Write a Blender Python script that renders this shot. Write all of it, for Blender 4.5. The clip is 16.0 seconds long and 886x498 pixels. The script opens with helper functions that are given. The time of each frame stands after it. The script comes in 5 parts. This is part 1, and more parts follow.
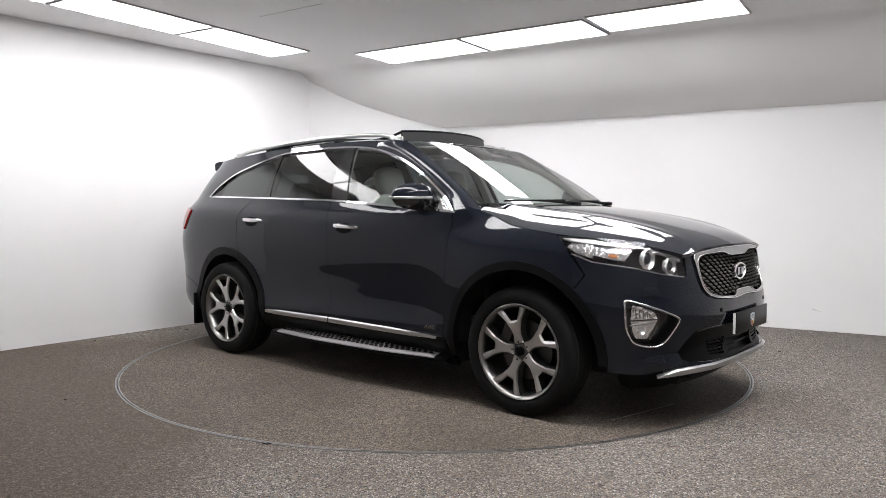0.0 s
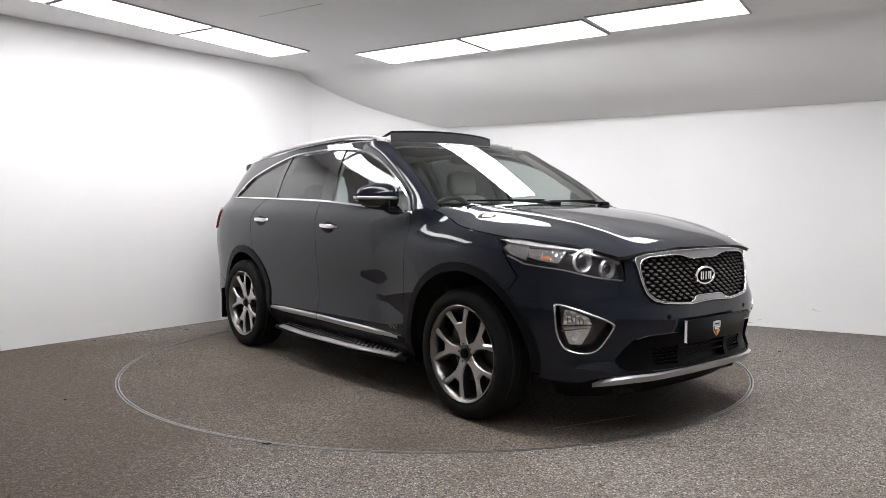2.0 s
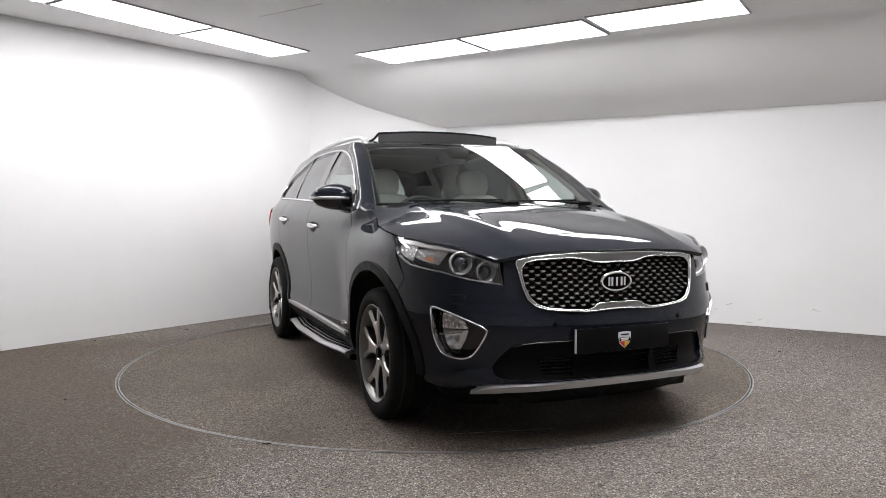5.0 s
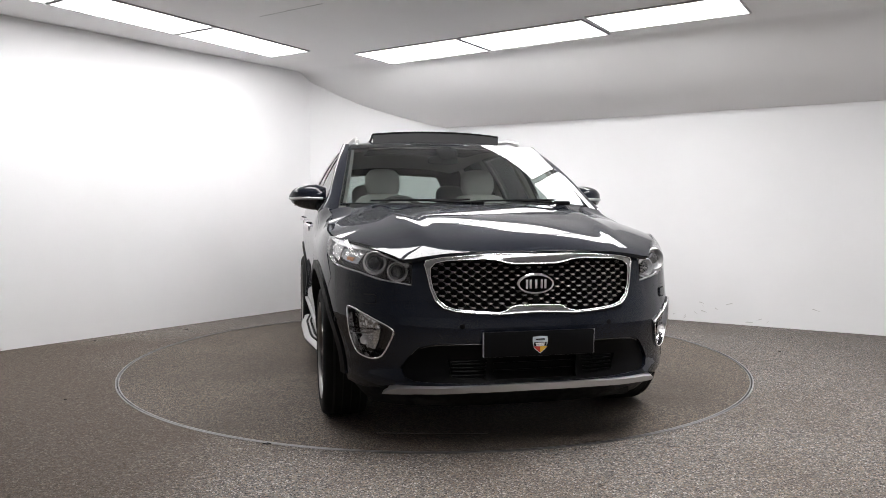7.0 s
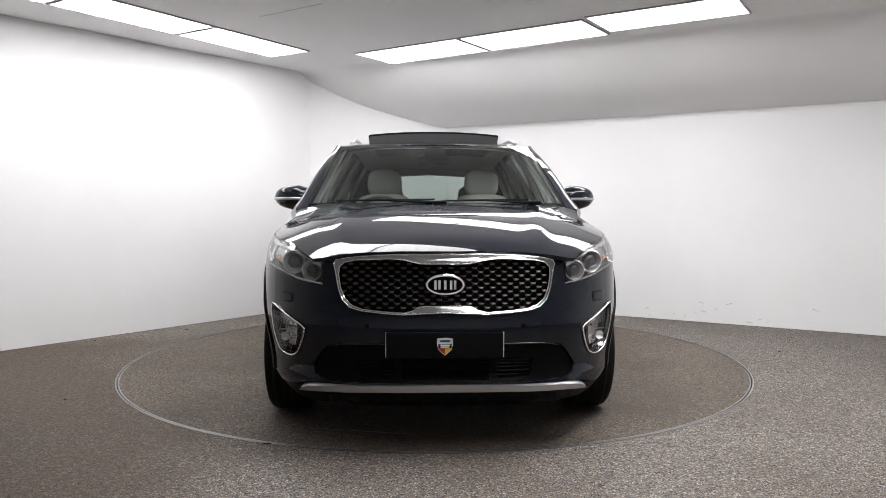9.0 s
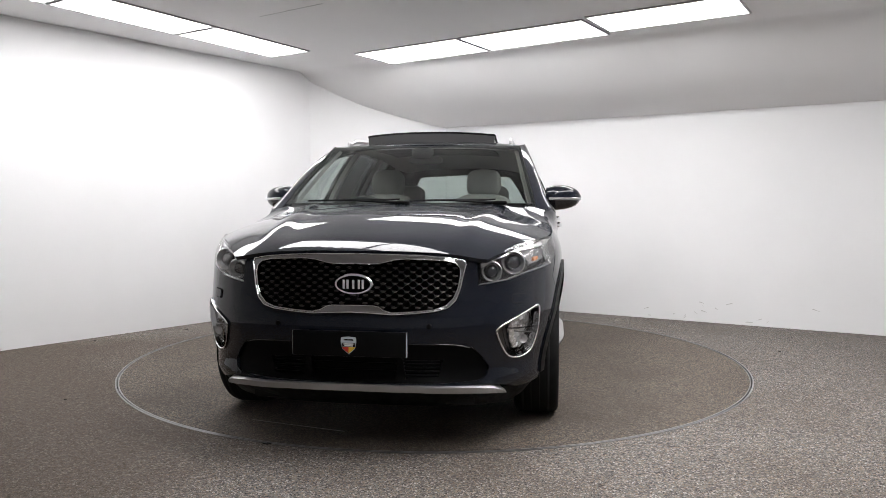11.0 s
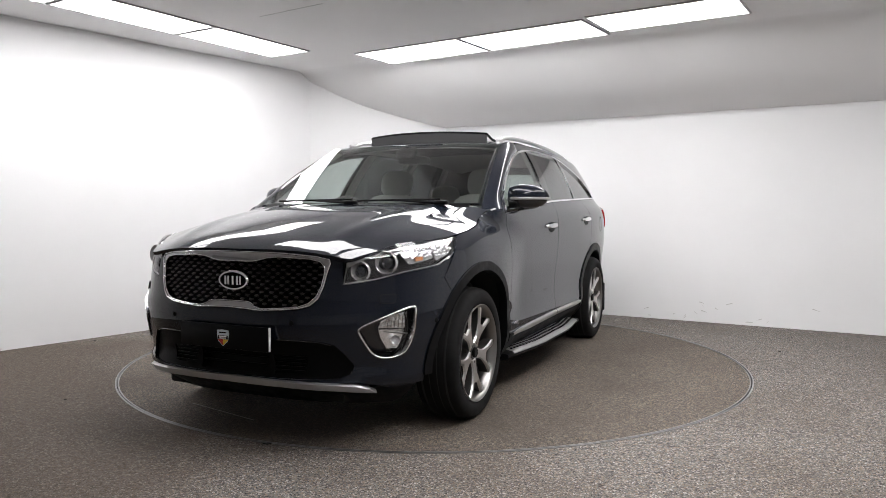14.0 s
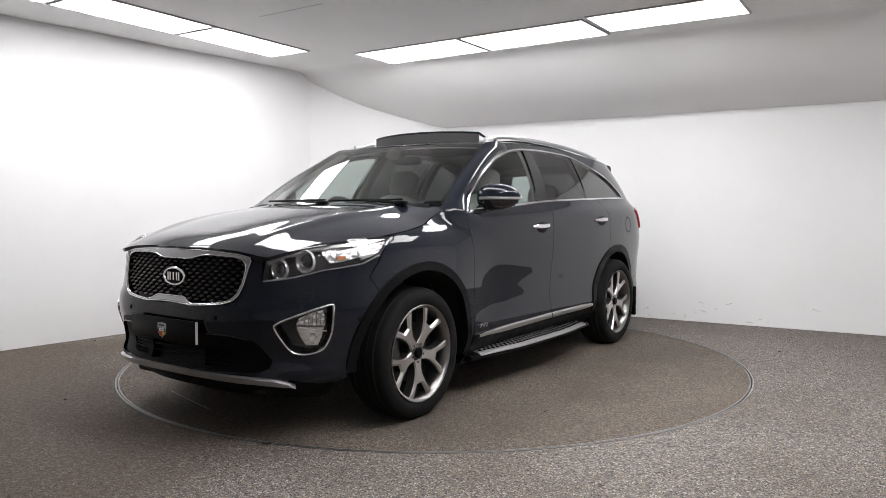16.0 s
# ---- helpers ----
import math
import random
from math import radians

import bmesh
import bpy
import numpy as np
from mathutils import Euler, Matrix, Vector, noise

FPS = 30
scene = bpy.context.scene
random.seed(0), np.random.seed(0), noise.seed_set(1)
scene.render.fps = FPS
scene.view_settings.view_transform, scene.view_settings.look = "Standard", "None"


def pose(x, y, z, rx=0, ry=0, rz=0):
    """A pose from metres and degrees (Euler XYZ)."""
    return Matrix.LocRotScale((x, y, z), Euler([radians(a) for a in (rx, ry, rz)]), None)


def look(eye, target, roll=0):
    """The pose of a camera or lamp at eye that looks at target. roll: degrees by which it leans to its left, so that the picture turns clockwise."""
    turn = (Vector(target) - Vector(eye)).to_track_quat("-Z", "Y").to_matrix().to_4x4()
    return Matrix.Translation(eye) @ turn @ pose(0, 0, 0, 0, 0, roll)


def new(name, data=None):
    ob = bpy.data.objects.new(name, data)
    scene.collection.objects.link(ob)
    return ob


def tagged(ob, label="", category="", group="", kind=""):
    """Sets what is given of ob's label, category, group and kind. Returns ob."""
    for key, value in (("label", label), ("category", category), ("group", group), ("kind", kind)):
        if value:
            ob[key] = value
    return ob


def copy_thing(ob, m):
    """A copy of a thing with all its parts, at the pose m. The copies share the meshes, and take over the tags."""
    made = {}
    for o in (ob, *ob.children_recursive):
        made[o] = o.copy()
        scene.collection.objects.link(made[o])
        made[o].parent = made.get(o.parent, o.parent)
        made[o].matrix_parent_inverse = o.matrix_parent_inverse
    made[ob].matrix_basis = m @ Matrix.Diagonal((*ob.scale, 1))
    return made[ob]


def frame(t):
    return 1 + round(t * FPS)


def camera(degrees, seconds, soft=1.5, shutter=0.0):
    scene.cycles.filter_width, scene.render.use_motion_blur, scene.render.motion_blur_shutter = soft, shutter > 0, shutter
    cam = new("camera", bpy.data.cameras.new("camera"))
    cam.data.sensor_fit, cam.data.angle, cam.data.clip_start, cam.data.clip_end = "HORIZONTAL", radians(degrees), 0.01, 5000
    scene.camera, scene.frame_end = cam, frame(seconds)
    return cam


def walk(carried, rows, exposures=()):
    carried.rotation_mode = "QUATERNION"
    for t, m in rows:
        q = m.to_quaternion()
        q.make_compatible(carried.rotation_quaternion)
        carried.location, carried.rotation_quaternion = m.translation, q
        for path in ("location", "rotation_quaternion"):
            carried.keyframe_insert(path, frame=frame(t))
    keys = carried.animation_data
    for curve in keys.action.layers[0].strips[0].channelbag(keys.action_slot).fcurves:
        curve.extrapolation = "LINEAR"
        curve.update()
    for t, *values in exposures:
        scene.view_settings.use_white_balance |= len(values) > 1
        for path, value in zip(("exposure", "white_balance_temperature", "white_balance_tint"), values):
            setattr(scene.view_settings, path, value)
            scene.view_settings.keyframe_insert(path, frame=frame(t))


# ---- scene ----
# camera: it stands still before the turntable
cam = camera(61.8, 16.0, soft=0.7)
EYE = Vector((0.0335, -5.6612, 1.145))
PITCH, YAW, ROLL = radians(-3.186), radians(-0.218), radians(0.057)
AIM = Vector((-math.sin(YAW) * math.cos(PITCH), math.cos(YAW) * math.cos(PITCH), math.sin(PITCH)))
CAM_POSE = look(EYE, EYE + AIM, math.degrees(ROLL))
walk(cam, [(0.0, CAM_POSE), (16.0, CAM_POSE)])

# light: only ceiling panels, one row of them added; the world is a faint grey
world = bpy.data.worlds.new("world")
scene.world = world
world.use_nodes = True
world.node_tree.nodes["Background"].inputs[0].default_value = (0.8, 0.85, 0.9, 1)
world.node_tree.nodes["Background"].inputs[1].default_value = 0.02
PANEL_GLOW = 14.0
GLOW_LEFT, GLOW_BACK, GLOW_RIGHT = 10.4, 11.8, 13.6
scene.view_settings.exposure = 0.04


# ---- materials ----
def mat(name, color, rough=0.5, metal=0.0, coat=0.0, spec=0.5, glow=0.0):
    m = bpy.data.materials.new(name)
    m.use_nodes = True
    b = m.node_tree.nodes["Principled BSDF"]
    b.inputs["Base Color"].default_value = (*color, 1)
    b.inputs["Roughness"].default_value = rough
    b.inputs["Metallic"].default_value = metal
    b.inputs["Coat Weight"].default_value = coat
    b.inputs["Coat Roughness"].default_value = 0.02
    b.inputs["Specular IOR Level"].default_value = spec
    if glow:
        b.inputs["Emission Color"].default_value = (*color, 1)
        b.inputs["Emission Strength"].default_value = glow
    return m


def nodes_of(m):
    nt = m.node_tree
    return nt, nt.nodes["Principled BSDF"]


def add_noise(m, scale, low, high, detail=4.0, socket="Base Color", bump=0.0, bump_scale=None, distance=0.002):
    """Colour (or roughness) between two values by a noise, and a fine relief."""
    nt, b = nodes_of(m)
    co = nt.nodes.new("ShaderNodeTexCoord")
    if low is not None:
        n = nt.nodes.new("ShaderNodeTexNoise")
        n.inputs["Scale"].default_value, n.inputs["Detail"].default_value = scale, detail
        nt.links.new(co.outputs["Object"], n.inputs["Vector"])
        if socket == "Base Color":
            r = nt.nodes.new("ShaderNodeValToRGB")
            r.color_ramp.elements[0].position, r.color_ramp.elements[1].position = 0.3, 0.7
            r.color_ramp.elements[0].color, r.color_ramp.elements[1].color = (*low, 1), (*high, 1)
            nt.links.new(n.outputs["Fac"], r.inputs["Fac"])
            nt.links.new(r.outputs["Color"], b.inputs[socket])
        else:
            r = nt.nodes.new("ShaderNodeMapRange")
            r.inputs["From Min"].default_value, r.inputs["From Max"].default_value = 0.3, 0.7
            r.inputs["To Min"].default_value, r.inputs["To Max"].default_value = low, high
            nt.links.new(n.outputs["Fac"], r.inputs["Value"])
            nt.links.new(r.outputs["Result"], b.inputs[socket])
    if bump:
        n2 = nt.nodes.new("ShaderNodeTexNoise")
        n2.inputs["Scale"].default_value, n2.inputs["Detail"].default_value = bump_scale or scale * 8, 3
        nt.links.new(co.outputs["Object"], n2.inputs["Vector"])
        bp = nt.nodes.new("ShaderNodeBump")
        bp.inputs["Strength"].default_value, bp.inputs["Distance"].default_value = bump, distance
        nt.links.new(n2.outputs["Fac"], bp.inputs["Height"])
        nt.links.new(bp.outputs["Normal"], b.inputs["Normal"])
    return m


def grit(name, dark, light, dirt, dirt_scale, size=170.0, stain=None):
    """Bound stone-chip flooring: grains of many greys and browns, with broad dirty patches."""
    m = mat(name, dark, 0.75, spec=0.25)
    nt, b = nodes_of(m)
    L = nt.links.new
    co = nt.nodes.new("ShaderNodeTexCoord")
    v = nt.nodes.new("ShaderNodeTexVoronoi")
    v.inputs["Scale"].default_value = size
    L(co.outputs["Object"], v.inputs["Vector"])
    sep = nt.nodes.new("ShaderNodeSeparateColor")
    L(v.outputs["Color"], sep.inputs["Color"])
    ramp = nt.nodes.new("ShaderNodeValToRGB")
    e = ramp.color_ramp.elements
    e[0].position, e[0].color = 0.0, (*dark, 1)
    e[1].position, e[1].color = 1.0, (*light, 1)
    mid = e.new(0.55)
    mid.color = tuple(0.64 * a + 0.36 * c for a, c in zip(dark, light)) + (1,)
    warm = e.new(0.8)
    warm.color = (0.19, 0.140, 0.098, 1)
    L(sep.outputs["Red"], ramp.inputs["Fac"])
    n = nt.nodes.new("ShaderNodeTexNoise")
    n.inputs["Scale"].default_value, n.inputs["Detail"].default_value = dirt_scale, 6
    L(co.outputs["Object"], n.inputs["Vector"])
    mr = nt.nodes.new("ShaderNodeMapRange")
    mr.inputs["From Min"].default_value, mr.inputs["From Max"].default_value = 0.36, 0.68
    mr.inputs["To Max"].default_value = 0.68
    L(n.outputs["Fac"], mr.inputs["Value"])
    if stain:
        # a trodden, oily patch with a ragged edge
        d = nt.nodes.new("ShaderNodeVectorMath")
        d.operation = "DISTANCE"
        d.inputs[1].default_value = (stain[0], stain[1], 0)
        L(co.outputs["Object"], d.inputs[0])
        m1 = nt.nodes.new("ShaderNodeMapRange")
        m1.inputs["From Min"].default_value, m1.inputs["From Max"].default_value = stain[2], 0.4
        m1.inputs["To Min"].default_value, m1.inputs["To Max"].default_value = -0.10, 0.34
        L(d.outputs["Value"], m1.inputs["Value"])
        ad = nt.nodes.new("ShaderNodeMath")
        L(n.outputs["Fac"], ad.inputs[0])
        L(m1.outputs["Result"], ad.inputs[1])
        L(ad.outputs["Value"], mr.inputs["Value"])
    mix = nt.nodes.new("ShaderNodeMix")
    mix.data_type = "RGBA"
    L(mr.outputs["Result"], mix.inputs["Factor"])
    L(ramp.outputs["Color"], mix.inputs[6])
    mix.inputs[7].default_value = (*dirt, 1)
    n3 = nt.nodes.new("ShaderNodeTexNoise")
    n3.inputs["Scale"].default_value, n3.inputs["Detail"].default_value = 38.0, 5
    L(co.outputs["Object"], n3.inputs["Vector"])
    mix2 = nt.nodes.new("ShaderNodeMix")
    mix2.data_type, mix2.blend_type = "RGBA", "OVERLAY"
    mix2.inputs["Factor"].default_value = 0.62
    L(mix.outputs[2], mix2.inputs[6])
    L(n3.outputs["Fac"], mix2.inputs[7])
    L(mix2.outputs[2], b.inputs["Base Color"])
    bp = nt.nodes.new("ShaderNodeBump")
    bp.inputs["Strength"].default_value, bp.inputs["Distance"].default_value = 0.6, 0.003
    L(v.outputs["Distance"], bp.inputs["Height"])
    L(bp.outputs["Normal"], b.inputs["Normal"])
    return m


M_FLOOR = grit("stone_chip_floor", (0.018, 0.016, 0.015), (0.42, 0.405, 0.39), (0.066, 0.046, 0.031), 0.8, stain=(-2.7, -1.7, 3.2))
M_DISC = grit("turntable_floor", (0.028, 0.024, 0.021), (0.25, 0.226, 0.202), (0.052, 0.042, 0.033), 0.9)
M_WALL = add_noise(mat("white_wall_paint", (0.855, 0.855, 0.86), 0.6, spec=0.3), 1.3, (0.835, 0.835, 0.84), (0.875, 0.875, 0.88), bump=0.15, bump_scale=90)
M_CEIL = add_noise(mat("ceiling_paint", (0.72, 0.72, 0.73), 0.7, spec=0.3), 0.8, (0.86, 0.855, 0.855), (0.90, 0.895, 0.895), bump=0.1, bump_scale=60)
M_GLOW = mat("lit_diffuser", (0.99, 0.975, 0.985), 0.5, glow=PANEL_GLOW)
# same panels, with the glow set row by row to level the walls' brightness
M_GLOW_LEFT = mat("worn_diffuser", (0.99, 0.975, 0.985), 0.5, glow=GLOW_LEFT)
M_GLOW_BACK = mat("used_diffuser", (0.99, 0.975, 0.985), 0.5, glow=GLOW_BACK)
M_GLOW_RIGHT = mat("fresh_diffuser", (0.99, 0.975, 0.985), 0.5, glow=GLOW_RIGHT)
M_ALU = add_noise(mat("dull_aluminium", (0.30, 0.30, 0.30), 0.45, 1.0), 40, 0.38, 0.6, socket="Roughness")
M_GAP = mat("dark_gap", (0.01, 0.01, 0.01), 0.9)
M_SCUFF = mat("scuff_mark", (0.45, 0.43, 0.41), 0.8)


def car_paint():
    m = mat("blue_grey_car_paint", (0.018, 0.022, 0.031), 0.5, 0.0, 1.0, 0.03)
    nt, b = nodes_of(m)
    b.inputs["Coat IOR"].default_value = 1.43
    co = nt.nodes.new("ShaderNodeTexCoord")
    v = nt.nodes.new("ShaderNodeTexVoronoi")
    v.inputs["Scale"].default_value = 900
    nt.links.new(co.outputs["Object"], v.inputs["Vector"])
    mix = nt.nodes.new("ShaderNodeMix")
    mix.data_type = "RGBA"
    sep = nt.nodes.new("ShaderNodeSeparateColor")
    nt.links.new(v.outputs["Color"], sep.inputs["Color"])
    nt.links.new(sep.outputs["Red"], mix.inputs["Factor"])
    mix.inputs[6].default_value, mix.inputs[7].default_value = (0.0034, 0.0046, 0.0082, 1), (0.0098, 0.0126, 0.0208, 1)
    nt.links.new(mix.outputs[2], b.inputs["Base Color"])
    return m


M_PAINT = car_paint()
M_CHROME = mat("chrome", (0.82, 0.82, 0.83), 0.07, 1.0)
M_SILVER = add_noise(mat("silver_trim", (0.55, 0.55, 0.55), 0.28, 1.0), 45, 0.34, 0.38, socket="Roughness")
M_STEP = add_noise(mat("brushed_step_metal", (0.42, 0.42, 0.42), 0.45, 0.9), 70, 0.40, 0.55, socket="Roughness")
M_BLACK = add_noise(mat("black_plastic", (0.003, 0.003, 0.0033), 0.4, spec=0.07), 60, 0.36, 0.46, socket="Roughness", bump=0.1, bump_scale=700, distance=0.0006)
M_GLOSS = mat("gloss_black", (0.006, 0.006, 0.007), 0.08, coat=0.5)
M_CLAD = add_noise(mat("dark_cladding", (0.0040, 0.0042, 0.0048), 0.5, spec=0.12), 25, 0.38, 0.55, socket="Roughness", bump=0.12, bump_scale=600, distance=0.0006)
M_TYRE = add_noise(mat("tyre_rubber", (0.008, 0.008, 0.008), 0.8, spec=0.2), 14, (0.0035, 0.0035, 0.0037), (0.0075, 0.0073, 0.0073), bump=0.15, bump_scale=300)
M_RIM = add_noise(mat("machined_alloy", (0.60, 0.59, 0.58), 0.24, 1.0), 60, 0.31, 0.34, socket="Roughness")
M_RIMDARK = mat("dark_grey_alloy", (0.09, 0.088, 0.086), 0.35, 0.8)
M_RIMLIP = mat("satin_rim_lip", (0.25, 0.243, 0.236), 0.33, 1.0)
M_DISCBRAKE = mat("brake_steel", (0.11, 0.108, 0.105), 0.4, 1.0)
M_LEATHER = add_noise(mat("pale_grey_leather", (0.42, 0.41, 0.39), 0.5, spec=0.4), 9, (0.38, 0.37, 0.35), (0.45, 0.44, 0.42), bump=0.25, bump_scale=160)
M_TRIMDARK = add_noise(mat("dark_interior_trim", (0.02, 0.02, 0.021), 0.6), 80, 0.5, 0.7, socket="Roughness", bump=0.2, bump_scale=500, distance=0.0006)
M_LINING = add_noise(mat("grey_headlining", (0.42, 0.41, 0.39), 0.9), 30, (0.40, 0.39, 0.37), (0.44, 0.43, 0.41), bump=0.15, bump_scale=300)
M_RED = mat("red_lens", (0.45, 0.015, 0.012), 0.1, coat=1.0)
M_AMBER = mat("amber_reflector", (0.55, 0.22, 0.09), 0.2, coat=0.6)
M_WHITE = mat("white_plastic", (0.75, 0.75, 0.75), 0.4)
M_FOGREF = mat("fog_lamp_reflector", (0.92, 0.92, 0.93), 0.2, 0.85)
M_MESH = mat("deflector_mesh", (0.02, 0.02, 0.021), 0.7)


def glass(name, tint, transp, rough=0.0):
    """A thin pane: clear transmission through a tint, with the gloss of glass on top."""
    m = bpy.data.materials.new(name)
    m.use_nodes = True
    nt = m.node_tree
    nt.nodes.remove(nt.nodes["Principled BSDF"])
    out = nt.nodes["Material Output"]
    tr = nt.nodes.new("ShaderNodeBsdfTransparent")
    tr.inputs["Color"].default_value = (*[c * transp for c in tint], 1)
    gl = nt.nodes.new("ShaderNodeBsdfGlossy")
    gl.inputs["Roughness"].default_value = rough
    lw = nt.nodes.new("ShaderNodeLayerWeight")
    lw.inputs["Blend"].default_value = 0.5
    pw = nt.nodes.new("ShaderNodeMath")
    pw.operation = "POWER"
    pw.inputs[1].default_value = 4.0
    nt.links.new(lw.outputs["Facing"], pw.inputs[0])
    ma = nt.nodes.new("ShaderNodeMath")
    ma.operation = "MULTIPLY_ADD"
    ma.inputs[1].default_value, ma.inputs[2].default_value = 0.92, 0.065
    nt.links.new(pw.outputs["Value"], ma.inputs[0])
    mx = nt.nodes.new("ShaderNodeMixShader")
    nt.links.new(ma.outputs["Value"], mx.inputs["Fac"])
    nt.links.new(tr.outputs["BSDF"], mx.inputs[1])
    nt.links.new(gl.outputs["BSDF"], mx.inputs[2])
    nt.links.new(mx.outputs["Shader"], out.inputs["Surface"])
    return m


G_CLEAR = glass("windscreen_glass", (0.93, 1.0, 0.97), 0.76)
G_FRONT = glass("front_door_glass", (0.92, 1.0, 0.97), 0.74)
G_TINT = glass("privacy_glass", (0.95, 1.0, 1.0), 0.10)
G_LENS = glass("lamp_lens", (1.0, 1.0, 1.0), 0.95)


# ---- helpers for meshes ----
def part(name, bm, material, parent=None, label="", smooth=True, angle=35):
    """Links a bmesh as one mesh object, under parent if there is one."""
    me = bpy.data.meshes.new(name)
    bmesh.ops.recalc_face_normals(bm, faces=bm.faces)
    bm.to_mesh(me)
    bm.free()
    me.materials.append(material)
    if smooth:
        me.shade_smooth()
        me.set_sharp_from_angle(angle=radians(angle))
    ob = new(name, me)
    if parent:
        ob.parent = parent
    if label:
        ob["label"] = label
    return ob


def again(ob, parent, m):
    """A second object on the same mesh."""
    o = new(ob.name.split(".")[0], ob.data)
    o.parent, o.matrix_basis = parent, m
    if "label" in ob:
        o["label"] = ob["label"]
    return o


def add_box(bm, size, at=(0, 0, 0), bevel=0.0, rot=None, segments=2):
    r = bmesh.ops.create_cube(bm, size=1.0)
    vs = r["verts"]
    m = Matrix.Translation(at) @ (rot or Matrix()) @ Matrix.Diagonal((*size, 1))
    bmesh.ops.transform(bm, matrix=m, verts=vs)
    if bevel:
        es = list({e for v in vs for e in v.link_edges})
        bmesh.ops.bevel(bm, geom=es, offset=bevel, segments=segments, profile=0.5, affect="EDGES")
    return bm


def box(size, at=(0, 0, 0), bevel=0.0, rot=None, segments=2):
    return add_box(bmesh.new(), size, at, bevel, rot, segments)


def slab(outline, z0, z1):
    """A plate with that plan outline."""
    bm = bmesh.new()
    a = [bm.verts.new((x, y, z0)) for x, y in outline]
    b = [bm.verts.new((x, y, z1)) for x, y in outline]
    bm.faces.new(a)
    bm.faces.new(b)
    n = len(a)
    for i in range(n):
        bm.faces.new((a[i], a[(i + 1) % n], b[(i + 1) % n], b[i]))
    return bm


def loft(rings, closed=False, caps=False, bm=None):
    """A skin through rows of points; closed: each row is a loop."""
    bm = bm or bmesh.new()
    rows = [[bm.verts.new(p) for p in r] for r in rings]
    n = len(rows[0])
    for a, b in zip(rows, rows[1:]):
        for i in range(n if closed else n - 1):
            j = (i + 1) % n
            bm.faces.new((a[i], a[j], b[j], b[i]))
    if caps:
        bm.faces.new(rows[0])
        bm.faces.new(rows[-1])
    return bm


def lathe(profile, steps=48, axis="Y", bm=None):
    """Turns (radius, along) points round the axis."""
    rings = []
    for k in range(steps):
        a = 2 * math.pi * k / steps
        c, s = math.cos(a), math.sin(a)
        rings.append([(r * c, h, r * s) if axis == "Y" else (r * c, r * s, h) if axis == "Z" else (h, r * c, r * s) for r, h in profile])
    bm = bm or bmesh.new()
    rows = [[bm.verts.new(p) for p in r] for r in rings]
    for k in range(steps):
        a, b = rows[k], rows[(k + 1) % steps]
        for i in range(len(profile) - 1):
            bm.faces.new((a[i], a[i + 1], b[i + 1], b[i]))
    return bm


def smooth_fn(xs, ys):
    """A smooth curve through points that does not overshoot (monotone cubic)."""
    xs, ys = np.array(xs, float), np.array(ys, float)
    h = np.diff(xs)
    d = np.diff(ys) / h
    m = np.zeros(len(xs))
    m[0], m[-1] = d[0], d[-1]
    for i in range(1, len(xs) - 1):
        if d[i - 1] * d[i] > 0:
            w1, w2 = 2 * h[i] + h[i - 1], h[i] + 2 * h[i - 1]
            m[i] = (w1 + w2) / (w1 / d[i - 1] + w2 / d[i])

    def f(x):
        if x <= xs[0]:
            return float(ys[0] + m[0] * (x - xs[0]))
        if x >= xs[-1]:
            return float(ys[-1] + m[-1] * (x - xs[-1]))
        i = int(np.searchsorted(xs, x)) - 1
        t = (x - xs[i]) / h[i]
        return float((1 + 2 * t) * (1 - t) ** 2 * ys[i] + t * (1 - t) ** 2 * h[i] * m[i] + t * t * (3 - 2 * t) * ys[i + 1] + t * t * (t - 1) * h[i] * m[i + 1])
    return f


def blend(a, b, x):
    """A soft step from 0 at a to 1 at b."""
    t = min(1.0, max(0.0, (x - a) / (b - a)))
    return t * t * (3 - 2 * t)


def through_points(pts, n=8, closed=False):
    """A Catmull-Rom curve through the points."""
    P = [np.array(p, float) for p in pts]
    N = len(P)
    out = []
    for i in range(N if closed else N - 1):
        if closed:
            p0, p1, p2, p3 = (P[(i + k - 1) % N] for k in range(4))
        else:
            p1, p2 = P[i], P[i + 1]
            p0 = P[i - 1] if i else 2 * p1 - p2
            p3 = P[i + 2] if i + 2 < N else 2 * p2 - p1
        for k in range(n):
            t = k / n
            out.append(0.5 * (2 * p1 + (p2 - p0) * t + (2 * p0 - 5 * p1 + 4 * p2 - p3) * t * t + (3 * p1 - p0 - 3 * p2 + p3) * t ** 3))
    if not closed:
        out.append(P[-1])
    return [tuple(float(c) for c in p) for p in out]


def tube(pts, radius, bm=None, sides=8, squash=(1.0, 1.0), caps=True):
    """A rod along 3D points."""
    P = [Vector(p) for p in pts]
    rings = []
    up = Vector((0, 0, 1))
    for i, p in enumerate(P):
        t = (P[min(i + 1, len(P) - 1)] - P[max(i - 1, 0)]).normalized()
        a = t.cross(up)
        a = a.normalized() if a.length > 1e-4 else Vector((1, 0, 0))
        b = a.cross(t).normalized()
        r = radius[i] if isinstance(radius, (list, tuple)) else radius
        rings.append([p + a * (r * squash[0] * math.cos(2 * math.pi * k / sides)) + b * (r * squash[1] * math.sin(2 * math.pi * k / sides)) for k in range(sides)])
    return loft(rings, True, caps, bm)


def disc_ring(r0, r1, z0, z1, steps=128):
    return lathe([(r0, z0), (r1, z0), (r1, z1), (r0, z1), (r0, z0)], steps, "Z")


